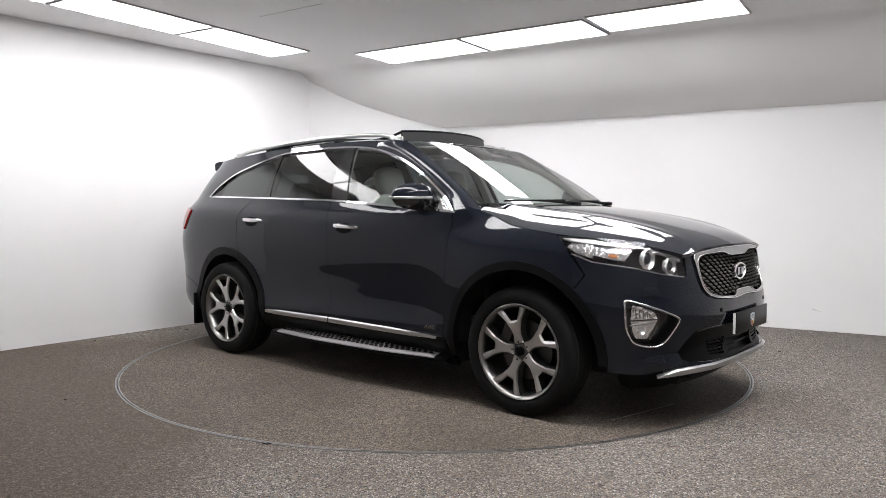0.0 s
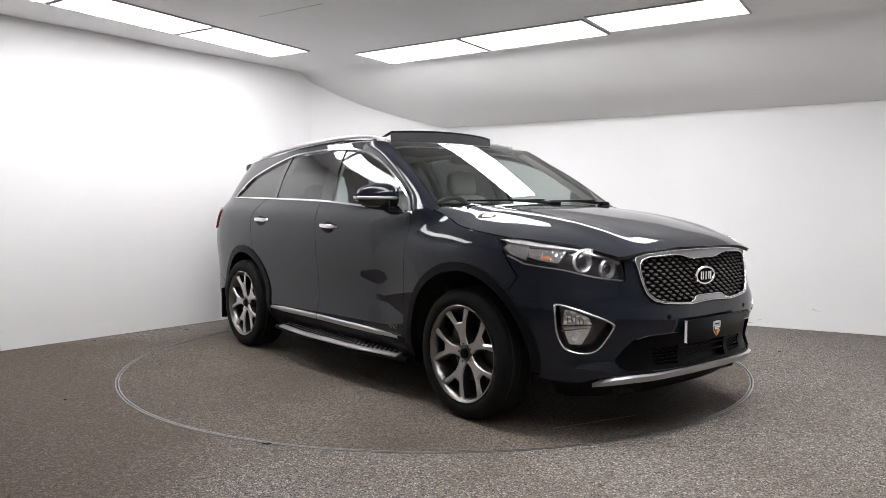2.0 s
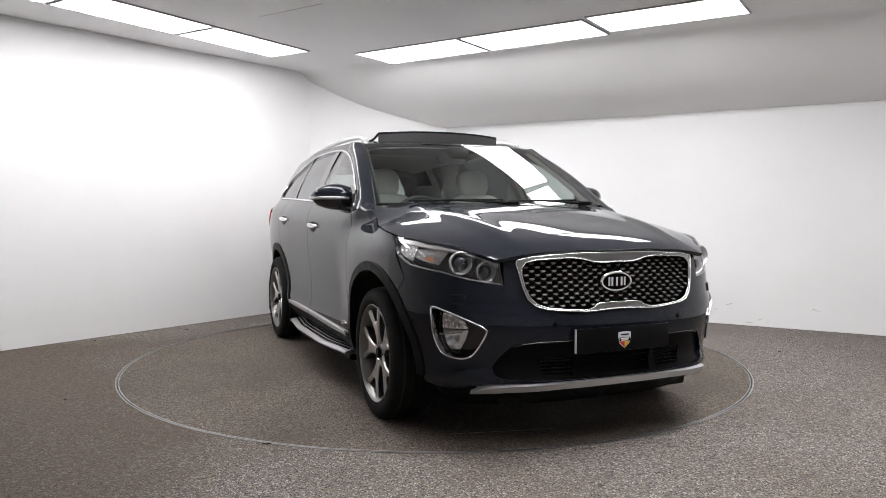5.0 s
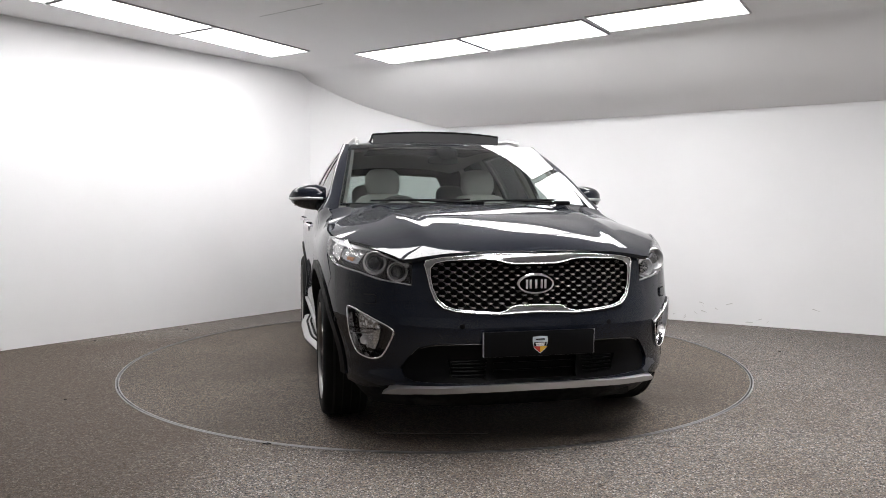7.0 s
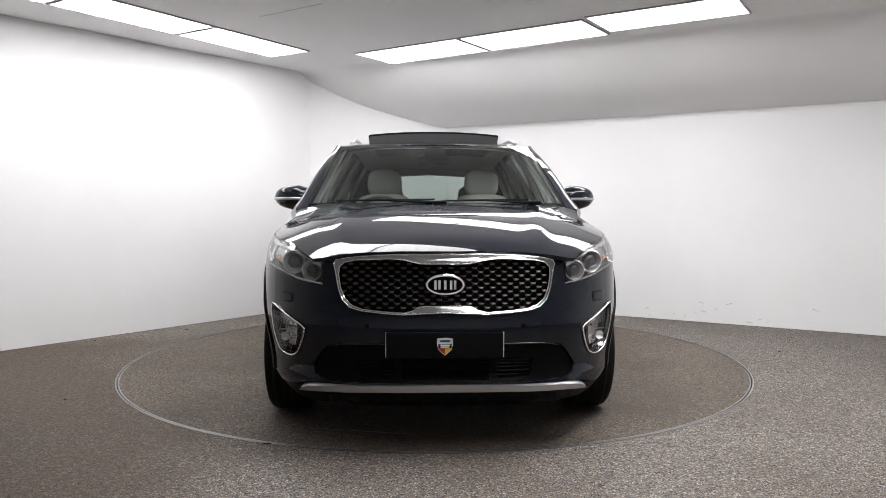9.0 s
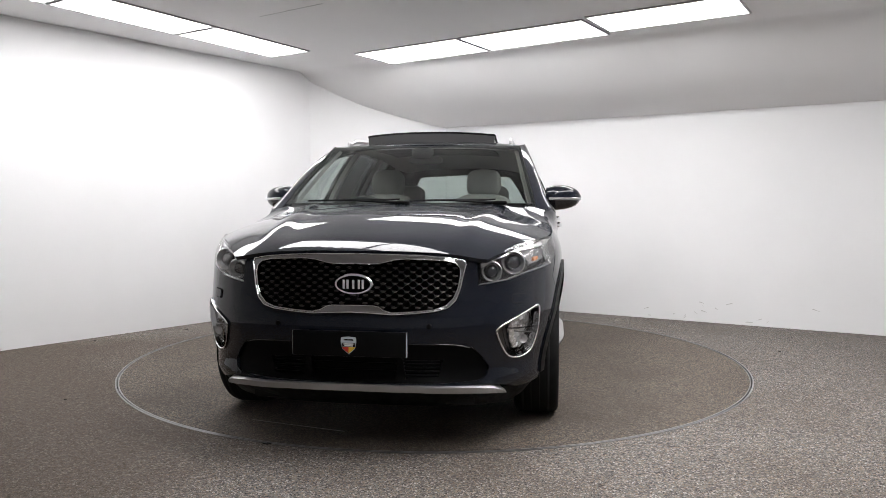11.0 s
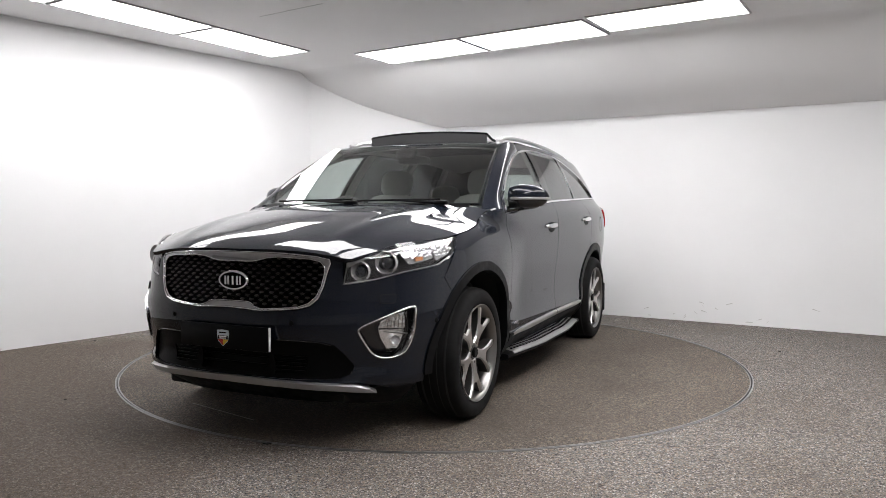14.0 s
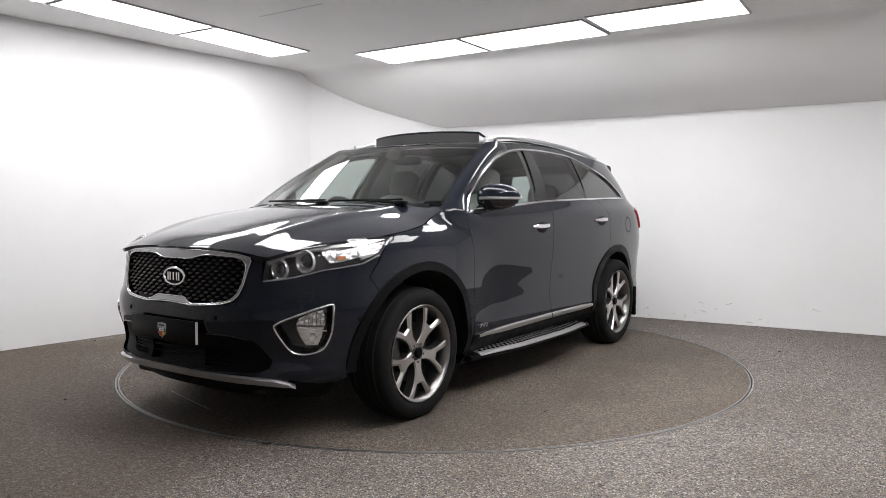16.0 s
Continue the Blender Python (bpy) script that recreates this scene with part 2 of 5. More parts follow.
# ---- the room ----
A, B = Vector((-1.45, 2.82)), Vector((0.106, 3.262))
DL, DR = Vector((-0.6126, -0.7904)), Vector((0.8584, -0.5130))
NR = Vector((0.5130, 0.8584))
C = A + DL * 3.6
D = B + DR * 5.3
E_, F_ = Vector((5.0, -7.6)), Vector((-4.9, -7.6))
HIGH, LOW = 2.662, 2.10
PLAN = [A, B, D, E_, F_, C]
THICK = 0.15


# darker copy of the wall paint, to dim what the car doors reflect
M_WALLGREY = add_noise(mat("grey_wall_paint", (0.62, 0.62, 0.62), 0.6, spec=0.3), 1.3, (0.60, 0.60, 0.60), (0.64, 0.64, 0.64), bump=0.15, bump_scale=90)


def wall(name, p, q, z0, z1, label, paint=M_WALL):
    d = (q - p).normalized()
    n = Vector((-d.y, d.x))
    mid = Vector((0.0, -2.0))
    if (p + q).dot(n) / 2 < mid.dot(n):
        n = -n
    quad = [p, q, q + n * THICK, p + n * THICK]
    return tagged(part(name, slab([tuple(v) for v in quad], z0, z1), paint, smooth=False), label, "wall", kind="structure")


floor_plan = [tuple(v + (v - Vector((0, -2))).normalized() * 0.3) for v in PLAN]
RING = 2.253
fl = bmesh.new()
outer = [fl.verts.new((x, y, 0)) for x, y in floor_plan]
inner = [fl.verts.new(((RING + 0.012) * math.cos(a), (RING + 0.012) * math.sin(a), 0)) for a in (2 * math.pi * k / 192 for k in range(192))]
loops = [fl.edges.new((v, w)) for r in (outer, inner) for v, w in zip(r, r[1:] + r[:1])]
bmesh.ops.triangle_fill(fl, use_beauty=True, edges=loops)
for f in [f for f in fl.faces if f.calc_center_median().length < RING - 0.05 and all(v in set(inner) for v in f.verts)]:
    if f.calc_center_median().length < RING * 0.995 and all(abs(v.co.length - RING - 0.012) < 1e-3 for v in f.verts):
        fl.faces.remove(f)
tagged(part("floor", fl, M_FLOOR, smooth=False), "grey-brown stone-chip floor with dirty patches", "floor", kind="structure")
tagged(part("floor_pit", slab([((RING + 0.1) * math.cos(2 * math.pi * k / 64), (RING + 0.1) * math.sin(2 * math.pi * k / 64)) for k in range(64)], -0.12, -0.06), M_GAP), "dark pit below the turntable", "pit", kind="structure")
tagged(part("trim_ring", disc_ring(RING + 0.004, RING + 0.013, -0.05, 0.003, 192), M_ALU), "thin metal edge ring round the turntable", "trim", kind="structure")

wall("wall_left", C, A, 0, HIGH, "plain white painted wall")
wall("wall_back", A, B, 0, HIGH, "short white painted wall section")
wall("wall_right", B, D, 0, HIGH, "white painted wall with faint scuffs near the floor")
wall("wall_east", D, E_, 0, HIGH, "plain white painted wall")
wall("wall_south", E_, F_, 0, HIGH, "plain white painted wall")
# out of view: its grey stands in for darker surroundings in the reflections
wall("wall_west", F_, C, 0, HIGH, "unseen wall, greyed to dim the car's reflections", M_WALLGREY)

# flat ceiling, and the soffit that slopes down to the right wall
RIGHT = B.dot(NR)
OFF0, OFF1 = 1.66, RIGHT


def on_right(off, along):
    return B + NR * (off - RIGHT) + DR * along


ceil_plan = [on_right(OFF0 + 0.01, -2.2), on_right(OFF0 + 0.01, 0), on_right(OFF0, 6.6), E_ + Vector((0.6, -0.3)), F_ + Vector((-0.3, -0.3)), C + Vector((-0.3, 0))]
tagged(part("ceiling", slab([tuple(v) for v in ceil_plan], HIGH, HIGH + 0.1), M_CEIL, smooth=False), "flat pale grey painted ceiling", "ceiling", kind="structure")
# it is steeper at the back wall than along the light panels
SOFFIT_BACK = smooth_fn([1.48, 1.56, 1.62, 1.684, 1.722, 1.805, 1.922, 2.112, 2.257, 2.404, 2.602, 2.854, 2.95], [HIGH + 0.003, 2.645, 2.612, 2.568, 2.544, 2.496, 2.426, 2.327, 2.269, 2.217, 2.160, LOW, 2.085])
SOFFIT_SIDE = smooth_fn([1.48, 1.64, 1.68, 1.75, 1.805, 1.922, 2.112, 2.257, 2.404, 2.602, 2.854, 2.95], [HIGH + 0.003, HIGH + 0.002, HIGH, 2.640, 2.605, 2.525, 2.400, 2.315, 2.243, 2.168, LOW, 2.085])


def soffit(off, along):
    t = blend(-0.7, 0.3, along)
    return SOFFIT_BACK(off) * (1 - t) + SOFFIT_SIDE(off) * t


rows = []
for k in range(45):
    off = 1.48 + (OFF1 + 0.05 - 1.48) * k / 44
    rows.append([(*on_right(off, s), soffit(off, s)) for s in (-2.2, -1.6, -1.2, -0.9, -0.7, -0.55, -0.4, -0.25, -0.1, 0.0, 0.1, 0.3, 1.0, 3.0, 6.4)])
rows.append([(x, y, 2.85) for x, y, z in rows[-1]])
rows.append([(x, y, 2.85) for x, y, z in rows[0]])
tagged(part("ceiling_slope", loft(rows), M_CEIL, angle=30), "sloping pale grey soffit above the wall", "ceiling", kind="structure")

# hairline joint in the ceiling boards
p0, p1 = Vector((-1.401, 0.322)), Vector((-0.847, -0.058))
nn = Vector((0.56, 0.82)) * 0.003
tagged(part("trim_joint", slab([tuple(p0), tuple(p1), tuple(p1 + nn), tuple(p0 + nn * 0.3)], HIGH - 0.0015, HIGH + 0.01), mat("joint_shadow", (0.12, 0.12, 0.12), 0.9), smooth=False), "thin dark joint in the ceiling boards", "trim", kind="structure")

# ceiling light panels, in rows
M_LFRAME = mat("grey_light_frame", (0.42, 0.42, 0.425), 0.5)
GAPL = 0.020


def light_panel(wide, long, glow):
    lt = new("ceiling_light")
    tagged(lt, "lit rectangular ceiling light panel, bright white", "ceiling light", "ceiling light panels")
    part("diffuser", box((long - 0.03, wide - 0.02, 0.008)), glow, lt, smooth=False)
    fb = bmesh.new()
    for fx, fy, lx, ly in ((0, 1, long, 0.010), (0, -1, long, 0.010), (1, 0, 0.015, wide), (-1, 0, 0.015, wide)):
        add_box(fb, (lx, ly, 0.016), (fx * (long / 2 - 0.0075), fy * (wide / 2 - 0.005), 0.0))
    part("frame", fb, M_LFRAME, lt, smooth=False)
    return lt


def panel_row(start, along, inward, count, wide, long, glow):
    """start: the far corner of the row; panels follow along it."""
    ang = math.degrees(math.atan2(along.y, along.x))
    base = None
    for k in range(count):
        c = start + along * (k * (long + GAPL) + long / 2) + inward * (wide / 2)
        m = pose(c.x, c.y, HIGH - 0.006, 0, 0, ang)
        if base is None:
            base = light_panel(wide, long, glow)
            base.matrix_basis = m
        else:
            copy_thing(base, m)


dl = Vector((-0.538, -0.843)).normalized()
panel_row(Vector((-1.660, 1.868)), dl, Vector((0.843, -0.538)), 3, 0.51, 1.135, M_GLOW_LEFT)
dr = Vector((0.830, -0.558)).normalized()
panel_row(Vector((-0.476, 2.205)), dr, Vector((-0.558, -0.830)), 2, 0.60, 1.185, M_GLOW_BACK)
panel_row(Vector((1.480, 0.770)), Vector((0.840, -0.543)), Vector((-0.543, -0.840)), 1, 0.56, 1.145, M_GLOW_RIGHT)
# unseen row, added to brighten the floor and the right side
panel_row(Vector((3.10, -0.70)), dl, Vector((-0.843, 0.538)), 4, 0.55, 1.145, M_GLOW_RIGHT)
panel_row(Vector((-1.35, -0.45)), dr, Vector((-0.558, -0.830)), 3, 0.55, 1.145, M_GLOW)

# the turntable
disc = part("turntable", slab([((RING - 0.012) * math.cos(2 * math.pi * k / 192), (RING - 0.012) * math.sin(2 * math.pi * k / 192)) for k in range(192)], -0.05, 0.0), M_DISC, smooth=False)
tagged(disc, "round motor turntable with dirty grey-brown surface", "turntable")
part("edge_ring", disc_ring(RING - 0.012, RING - 0.004, -0.05, 0.002, 192), M_ALU, disc, "thin metal edge ring")
part("scratch", slab([(0.957, -1.727), (1.410, -1.388), (1.408, -1.3845), (0.955, -1.7235)], 0.0, 0.0012), M_SCUFF, disc, "long pale scratch", smooth=False)
for x, y, ln, an in ((-1.5, 0.9, 0.05, 20), (0.3, -1.95, 0.03, 80), (1.6, 0.5, 0.04, 130), (-0.6, -1.7, 0.025, 40), (-1.9, -0.3, 0.03, 10)):
    c, s_ = math.cos(radians(an)) * ln, math.sin(radians(an)) * ln
    part("scuff", slab([(x, y), (x + c, y + s_), (x + c - s_ * 0.2, y + s_ + c * 0.2), (x - s_ * 0.15, y + c * 0.15)], 0.0, 0.0008), M_GAP, disc, smooth=False)
for x, y, ln in ((-0.806, -2.125, 0.022), (-2.937, 0.664, 0.012), (-2.351, 1.252, 0.014), (2.748, 0.19, 0.010), (-2.2, -1.3, 0.008)):
    part("grit_chip", slab([(x - ln, y), (x + ln * 0.2, y - ln * 0.4), (x + ln, y + ln * 0.1), (x, y + ln * 0.6)], 0.0, 0.004), M_GAP, bpy.data.objects["floor"], smooth=False)
wr = bpy.data.objects["wall_right"]
rs = random.Random(4)
M_MARK = mat("wall_mark", (0.60, 0.59, 0.58), 0.7)
for k in range(16):
    al, zz = 2.2 + 2.6 * rs.random(), 0.03 + 0.20 * rs.random() ** 2
    p = B + DR * al - NR * 0.0015
    w2, h2, tl = 0.008 + 0.03 * rs.random(), 0.002 + 0.004 * rs.random(), rs.uniform(-0.012, 0.012)
    bm = bmesh.new()
    q4 = [(-w2, -h2 + tl), (w2, -h2 * 0.3 - tl), (w2 * 0.7, h2 - tl), (-w2 * 0.8, h2 * 0.6 + tl)]
    bm.faces.new([bm.verts.new((p.x + DR.x * a, p.y + DR.y * a, zz + b)) for a, b in q4])
    part("scuff", bm, M_MARK, wr, smooth=False)


# ---- the car: its skin as smooth functions, x forward, y to its left, z up, from the middle of the wheelbase ----
from mathutils.geometry import delaunay_2d_cdt

XF0, XR0, REF_F, REF_R, REF_W = 1.2, -1.3, 1.1, 1.1, 0.93
HUB_X, HUB_Y, HUB_Z = 1.39, 0.942, 0.355
HUB_FX = 1.374


def quarter(L, n, w):
    th = np.linspace(0, math.pi / 2, 600)
    u, v = np.cos(th) ** (2 / n), np.sin(th) ** (2 / n)
    s = np.concatenate([[0], np.cumsum(np.hypot(np.diff(u * L), np.diff(v * w)))])
    return u, v, s


FU, FV, FS = quarter(REF_F, 3.0, REF_W)
RU, RV, RS = quarter(REF_R, 5.0, REF_W)
S1 = float(FS[-1])
S2 = S1 + XF0 - XR0
S3 = S2 + float(RS[-1])
front_x = smooth_fn([0.16, 0.24, 0.30, 0.335, 0.40, 0.50, 0.58, 0.64, 0.70, 0.79, 0.90, 0.95, 1.02, 1.10], [2.08, 2.195, 2.272, 2.297, 2.270, 2.284, 2.300, 2.296, 2.268, 2.250, 2.228, 2.195, 2.10, 1.95])
rear_x = smooth_fn([0.2, 0.35, 0.6, 0.85, 1.0, 1.15, 1.3, 1.5, 1.6], [-2.28, -2.36, -2.42, -2.42, -2.37, -2.30, -2.20, -2.06, -2.02])
side_w = smooth_fn([0.16, 0.24, 0.29, 0.34, 0.42, 0.52, 0.66, 0.82, 0.95, 1.03, 1.09, 1.12, 1.15, 1.21, 1.35, 1.5, 1.58, 1.66], [0.79, 0.835, 0.872, 0.907, 0.920, 0.906, 0.912, 0.930, 0.936, 0.936, 0.928, 0.920, 0.907, 0.877, 0.806, 0.728, 0.682, 0.60])
nose_w = smooth_fn([0.16, 0.3, 0.5, 0.7, 0.9, 1.0, 1.06, 1.12, 1.18, 1.3], [0.86, 0.918, 0.948, 0.966, 0.958, 0.925, 0.883, 0.825, 0.765, 0.62])
taper = smooth_fn([-2.45, -1.9, -1.3, -0.8, 0.2, 1.2], [0.93, 0.962, 0.990, 1.0, 1.0, 1.0])


def width(x, z):
    t = blend(0.55 + 0.37 * blend(1.0, 1.12, z), 1.15 + 0.05 * blend(1.0, 1.12, z), x)
    w = side_w(z) * taper(x) * (1 - t) + nose_w(z) * t
    w += 0.016 * math.exp(-((x + 1.39) / 0.42) ** 2) * math.exp(-((z - 0.62) / 0.30) ** 2)
    if z > 1.12:
        # the glazed upper body: nearly straight, gently bowed along its length
        u = blend(1.12, 1.24, z) * (1 - t)
        g = 0.884 - 0.34 * (z - 1.20) - 0.50 * (z - 1.20) ** 2 - 0.034 * max(0.0, (x + 0.2) / 1.1) ** 2 - 0.058 * max(0.0, (-0.2 - x) / 1.6) ** 2
        w = w * (1 - u) + g * u
    return w


def skin(s, z):
    """The belt skin: s runs from the nose's middle round the corner and along the side to the tail's middle."""
    sg, s = (1 if s >= 0 else -1), abs(s)
    if s < S1:
        u, v = float(np.interp(s, FS, FU)), float(np.interp(s, FS, FV))
        x = XF0 + (front_x(z) - XF0) * u
        y = width(XF0, z) * v
    elif s <= S2:
        x = XF0 - (s - S1)
        y = width(x, z)
    else:
        u, v = float(np.interp(S3 - s, RS, RU)), float(np.interp(S3 - s, RS, RV))
        x = XR0 + (rear_x(z) - XR0) * u
        y = width(x, z) * v
    return Vector((x, sg * y, z))


def sx(x, z):
    """The s of a place on the side at x and height z."""
    if x > XF0:
        return float(np.interp(-(x - XF0) / (front_x(z) - XF0), -FU, FS))
    if x >= XR0:
        return S1 + XF0 - x
    return S3 - float(np.interp(-(XR0 - x) / (XR0 - rear_x(z)), -RU, RS))


def sy(y, z=0.7):
    """The s of a place on the nose at y and height z."""
    return math.copysign(float(np.interp(abs(y) / width(XF0, z), FV, FS)), y)


bonnet_mid = smooth_fn([0.95, 1.1, 1.4, 1.7, 2.0, 2.15, 2.25, 2.30], [1.185, 1.175, 1.148, 1.105, 1.038, 0.990, 0.928, 0.88])
bonnet_z = smooth_fn([1.0, 1.06, 1.1, 1.2, 1.3, 1.6, 1.85, 2.05, 2.2, 2.3], [1.150, 1.130, 1.116, 1.082, 1.05, 1.005, 0.975, 0.94, 0.895, 0.85])
EDGE_X = (1.0, 1.06, 1.1, 1.2, 1.3, 1.4, 1.5, 1.6, 1.7, 1.8, 1.9)
# the bonnet's side edge lies on the wing
bonnet_y = smooth_fn(list(EDGE_X) + [2.05, 2.2, 2.3], [skin(sx(x, bonnet_z(x)), bonnet_z(x)).y - 0.002 for x in EDGE_X] + [0.70, 0.60, 0.55])


def bonnet(x, y):
    zc, t = bonnet_mid(x), abs(y) / bonnet_y(x)
    z = zc - (zc - bonnet_z(x)) * t ** 2.8
    ridge = 0.50 + 0.10 * (1.9 - x)
    z += 0.011 * math.exp(-((abs(y) - ridge) / 0.055) ** 2) * blend(2.25, 1.9, x)
    return Vector((x, y, z))


screen_x = smooth_fn([1.10, 1.18, 1.3, 1.45, 1.60, 1.64], [1.24, 1.115, 0.915, 0.645, 0.345, 0.25])


def screen(y, z):
    bow = 0.125 - 0.035 * (z - 1.18) / 0.42
    return Vector((screen_x(z) - bow * (abs(y) / 0.76) ** 2.3, y, z))


roof_mid = smooth_fn([-2.0, -1.8, -1.5, -1.0, -0.5, 0.0, 0.25, 0.40], [1.575, 1.597, 1.622, 1.652, 1.660, 1.645, 1.615, 1.583])
roof_edge = smooth_fn([-2.0, -1.8, -1.5, -1.0, -0.5, 0.0, 0.2, 0.34], [1.515, 1.538, 1.562, 1.598, 1.613, 1.605, 1.58, 1.55])


def roof_half(x):
    z = roof_edge(x)
    u = max(0.0, (XR0 - x) / (XR0 - rear_x(z)))
    return width(x, z) * max(0.05, 1 - u ** 5.0) ** 0.2


def roof(x, y):
    zc, ze, t = roof_mid(x), roof_edge(x), min(1.2, abs(y) / roof_half(x))
    return Vector((x, y, zc - (zc - ze) * t ** 3.0))


def inset_outline(pts, d):
    """Moves a closed outline inwards by d."""
    P = [Vector(p) for p in pts]
    P = [p for i, p in enumerate(P) if (p - P[i - 1]).length > 1e-5]
    n = len(P)
    area = sum(P[i].x * P[(i + 1) % n].y - P[(i + 1) % n].x * P[i].y for i in range(n))
    sgn = 1 if area > 0 else -1
    out = []
    for i in range(n):
        a, b = (P[i] - P[i - 1]).normalized(), (P[(i + 1) % n] - P[i]).normalized()
        na, nb = Vector((-a.y, a.x)) * sgn, Vector((-b.y, b.x)) * sgn
        m = na + nb
        m = m / max(0.5, m.length_squared / 2)
        out.append(P[i] + m * d)
    return out


def densify(P, step):
    out = []
    for i, p in enumerate(P):
        q = P[(i + 1) % len(P)]
        k = max(1, int((q - p).length / step + 0.5))
        out += [p.lerp(q, j / k) for j in range(k)]
    return out


def inside(p, poly):
    c = False
    n = len(poly)
    for i in range(n):
        a, b = poly[i], poly[i - 1]
        if (a.y > p.y) != (b.y > p.y) and p.x < (b.x - a.x) * (p.y - a.y) / (b.y - a.y) + a.x:
            c = not c
    return c


def sheet(outline, surf, holes=(), step=0.035, gap=0.0, lift=0.0, thick=0.014, flip=False):
    """A panel of a skin: its outline in the skin's two coordinates, cut out, lifted onto the skin, with turned-in edges."""
    out = densify(inset_outline(outline, gap) if gap else [Vector(p) for p in outline], step)
    hs = [densify(inset_outline(h, -gap) if gap else [Vector(p) for p in h], step * 0.7) for h in holes]
    pts, edges = [], []
    for loop in [out] + hs:
        k = len(pts)
        pts += loop
        edges += [(k + i, k + (i + 1) % len(loop)) for i in range(len(loop))]
    rim = len(pts)
    B_ = np.array([tuple(p) for p in pts])
    lo, hi = B_.min(0), B_.max(0)
    for i in range(int((hi[0] - lo[0]) / step) + 1):
        for j in range(int((hi[1] - lo[1]) / step) + 1):
            p = Vector((lo[0] + (i + 0.5 + 0.1 * math.sin(i * 7.3 + j * 3.1)) * step, lo[1] + (j + 0.5 + 0.1 * math.sin(i * 2.7 + j * 5.9)) * step))
            if np.min(np.hypot(B_[:, 0] - p.x, B_[:, 1] - p.y)) > 0.45 * step and inside(p, out) and not any(inside(p, h) for h in hs):
                pts.append(p)
    vs, es, fs, *_ = delaunay_2d_cdt(pts, edges, [], 1, 1e-6)
    bm = bmesh.new()
    e = 1e-3
    mids = []
    norms = []
    for p in vs:
        c = surf(p.x, p.y)
        n = (surf(p.x + e, p.y) - surf(p.x - e, p.y)).cross(surf(p.x, p.y + e) - surf(p.x, p.y - e))
        n = n.normalized() if n.length > 1e-12 else Vector((0, 0, 1))
        if n.dot(c - Vector((c.x * 0.8, 0, 0.72))) < 0:
            n = -n
        norms.append(n)
        mids.append(bm.verts.new(c + n * lift))
    for f in fs:
        cen = sum((vs[i] for i in f), Vector((0, 0))) / len(f)
        if any(inside(cen, h) for h in hs) or not inside(cen, out):
            continue
        try:
            bm.faces.new([mids[i] for i in f])
        except ValueError:
            pass
    bm.verts.ensure_lookup_table()
    bm.verts.index_update()
    border = [ed for ed in bm.edges if len(ed.link_faces) == 1]
    if thick:
        low = {}
        for ed in border:
            for v in ed.verts:
                if v not in low:
                    low[v] = bm.verts.new(v.co - norms[v.index] * thick)
        for ed in border:
            a, b = ed.verts
            bm.faces.new((a, b, low[b], low[a]))
    loose = [v for v in bm.verts if not v.link_faces]
    bmesh.ops.delete(bm, geom=loose, context="VERTS")
    return bm


def both(fn):
    """Runs fn for the car's left (1) and right (-1) side."""
    return [fn(1), fn(-1)]


def side_outline(pts, sd):
    return [(sd * sx(x, z), z) for x, z in pts]


def arc(cx, cz, r, a0, a1, n=14):
    return [(cx + r * math.cos(radians(a0 + (a1 - a0) * k / n)), cz + r * math.sin(radians(a0 + (a1 - a0) * k / n))) for k in range(n + 1)]


car = new("car")
tagged(car, "dark blue-grey family SUV with open sunroof, parked on the turntable", "car")
ARCH_F, ARCH_R = 0.490, 0.47
P_ = lambda name, bm, m, lab="", angle=35: part(name, bm, m, car, lab, angle=angle)

# window line: belt (from the rear to the front) and top (from the front to the rear)
BELT = [(-1.78, 1.228), (-0.87, 1.207), (-0.187, 1.187), (0.373, 1.150), (0.92, 1.115)]
TOP = [(0.92, 1.115), (0.78, 1.225), (0.55, 1.372), (0.27, 1.492), (0.0, 1.555), (-0.3, 1.576), (-0.65, 1.575), (-0.99, 1.552), (-1.44, 1.435), (-1.65, 1.33), (-1.78, 1.228)]
belt_z = smooth_fn([p[0] for p in BELT], [p[1] for p in BELT])
TOPC = through_points(TOP, 6)
top_z = smooth_fn([p[0] for p in TOP[::-1]], [p[1] for p in TOP[::-1]])

REAR_SEAM = through_points([(-1.09, 1.213), (-1.22, 1.09), (-1.23, 0.95), (-1.205, 0.80)], 5)
DOOR_LOW = 0.30


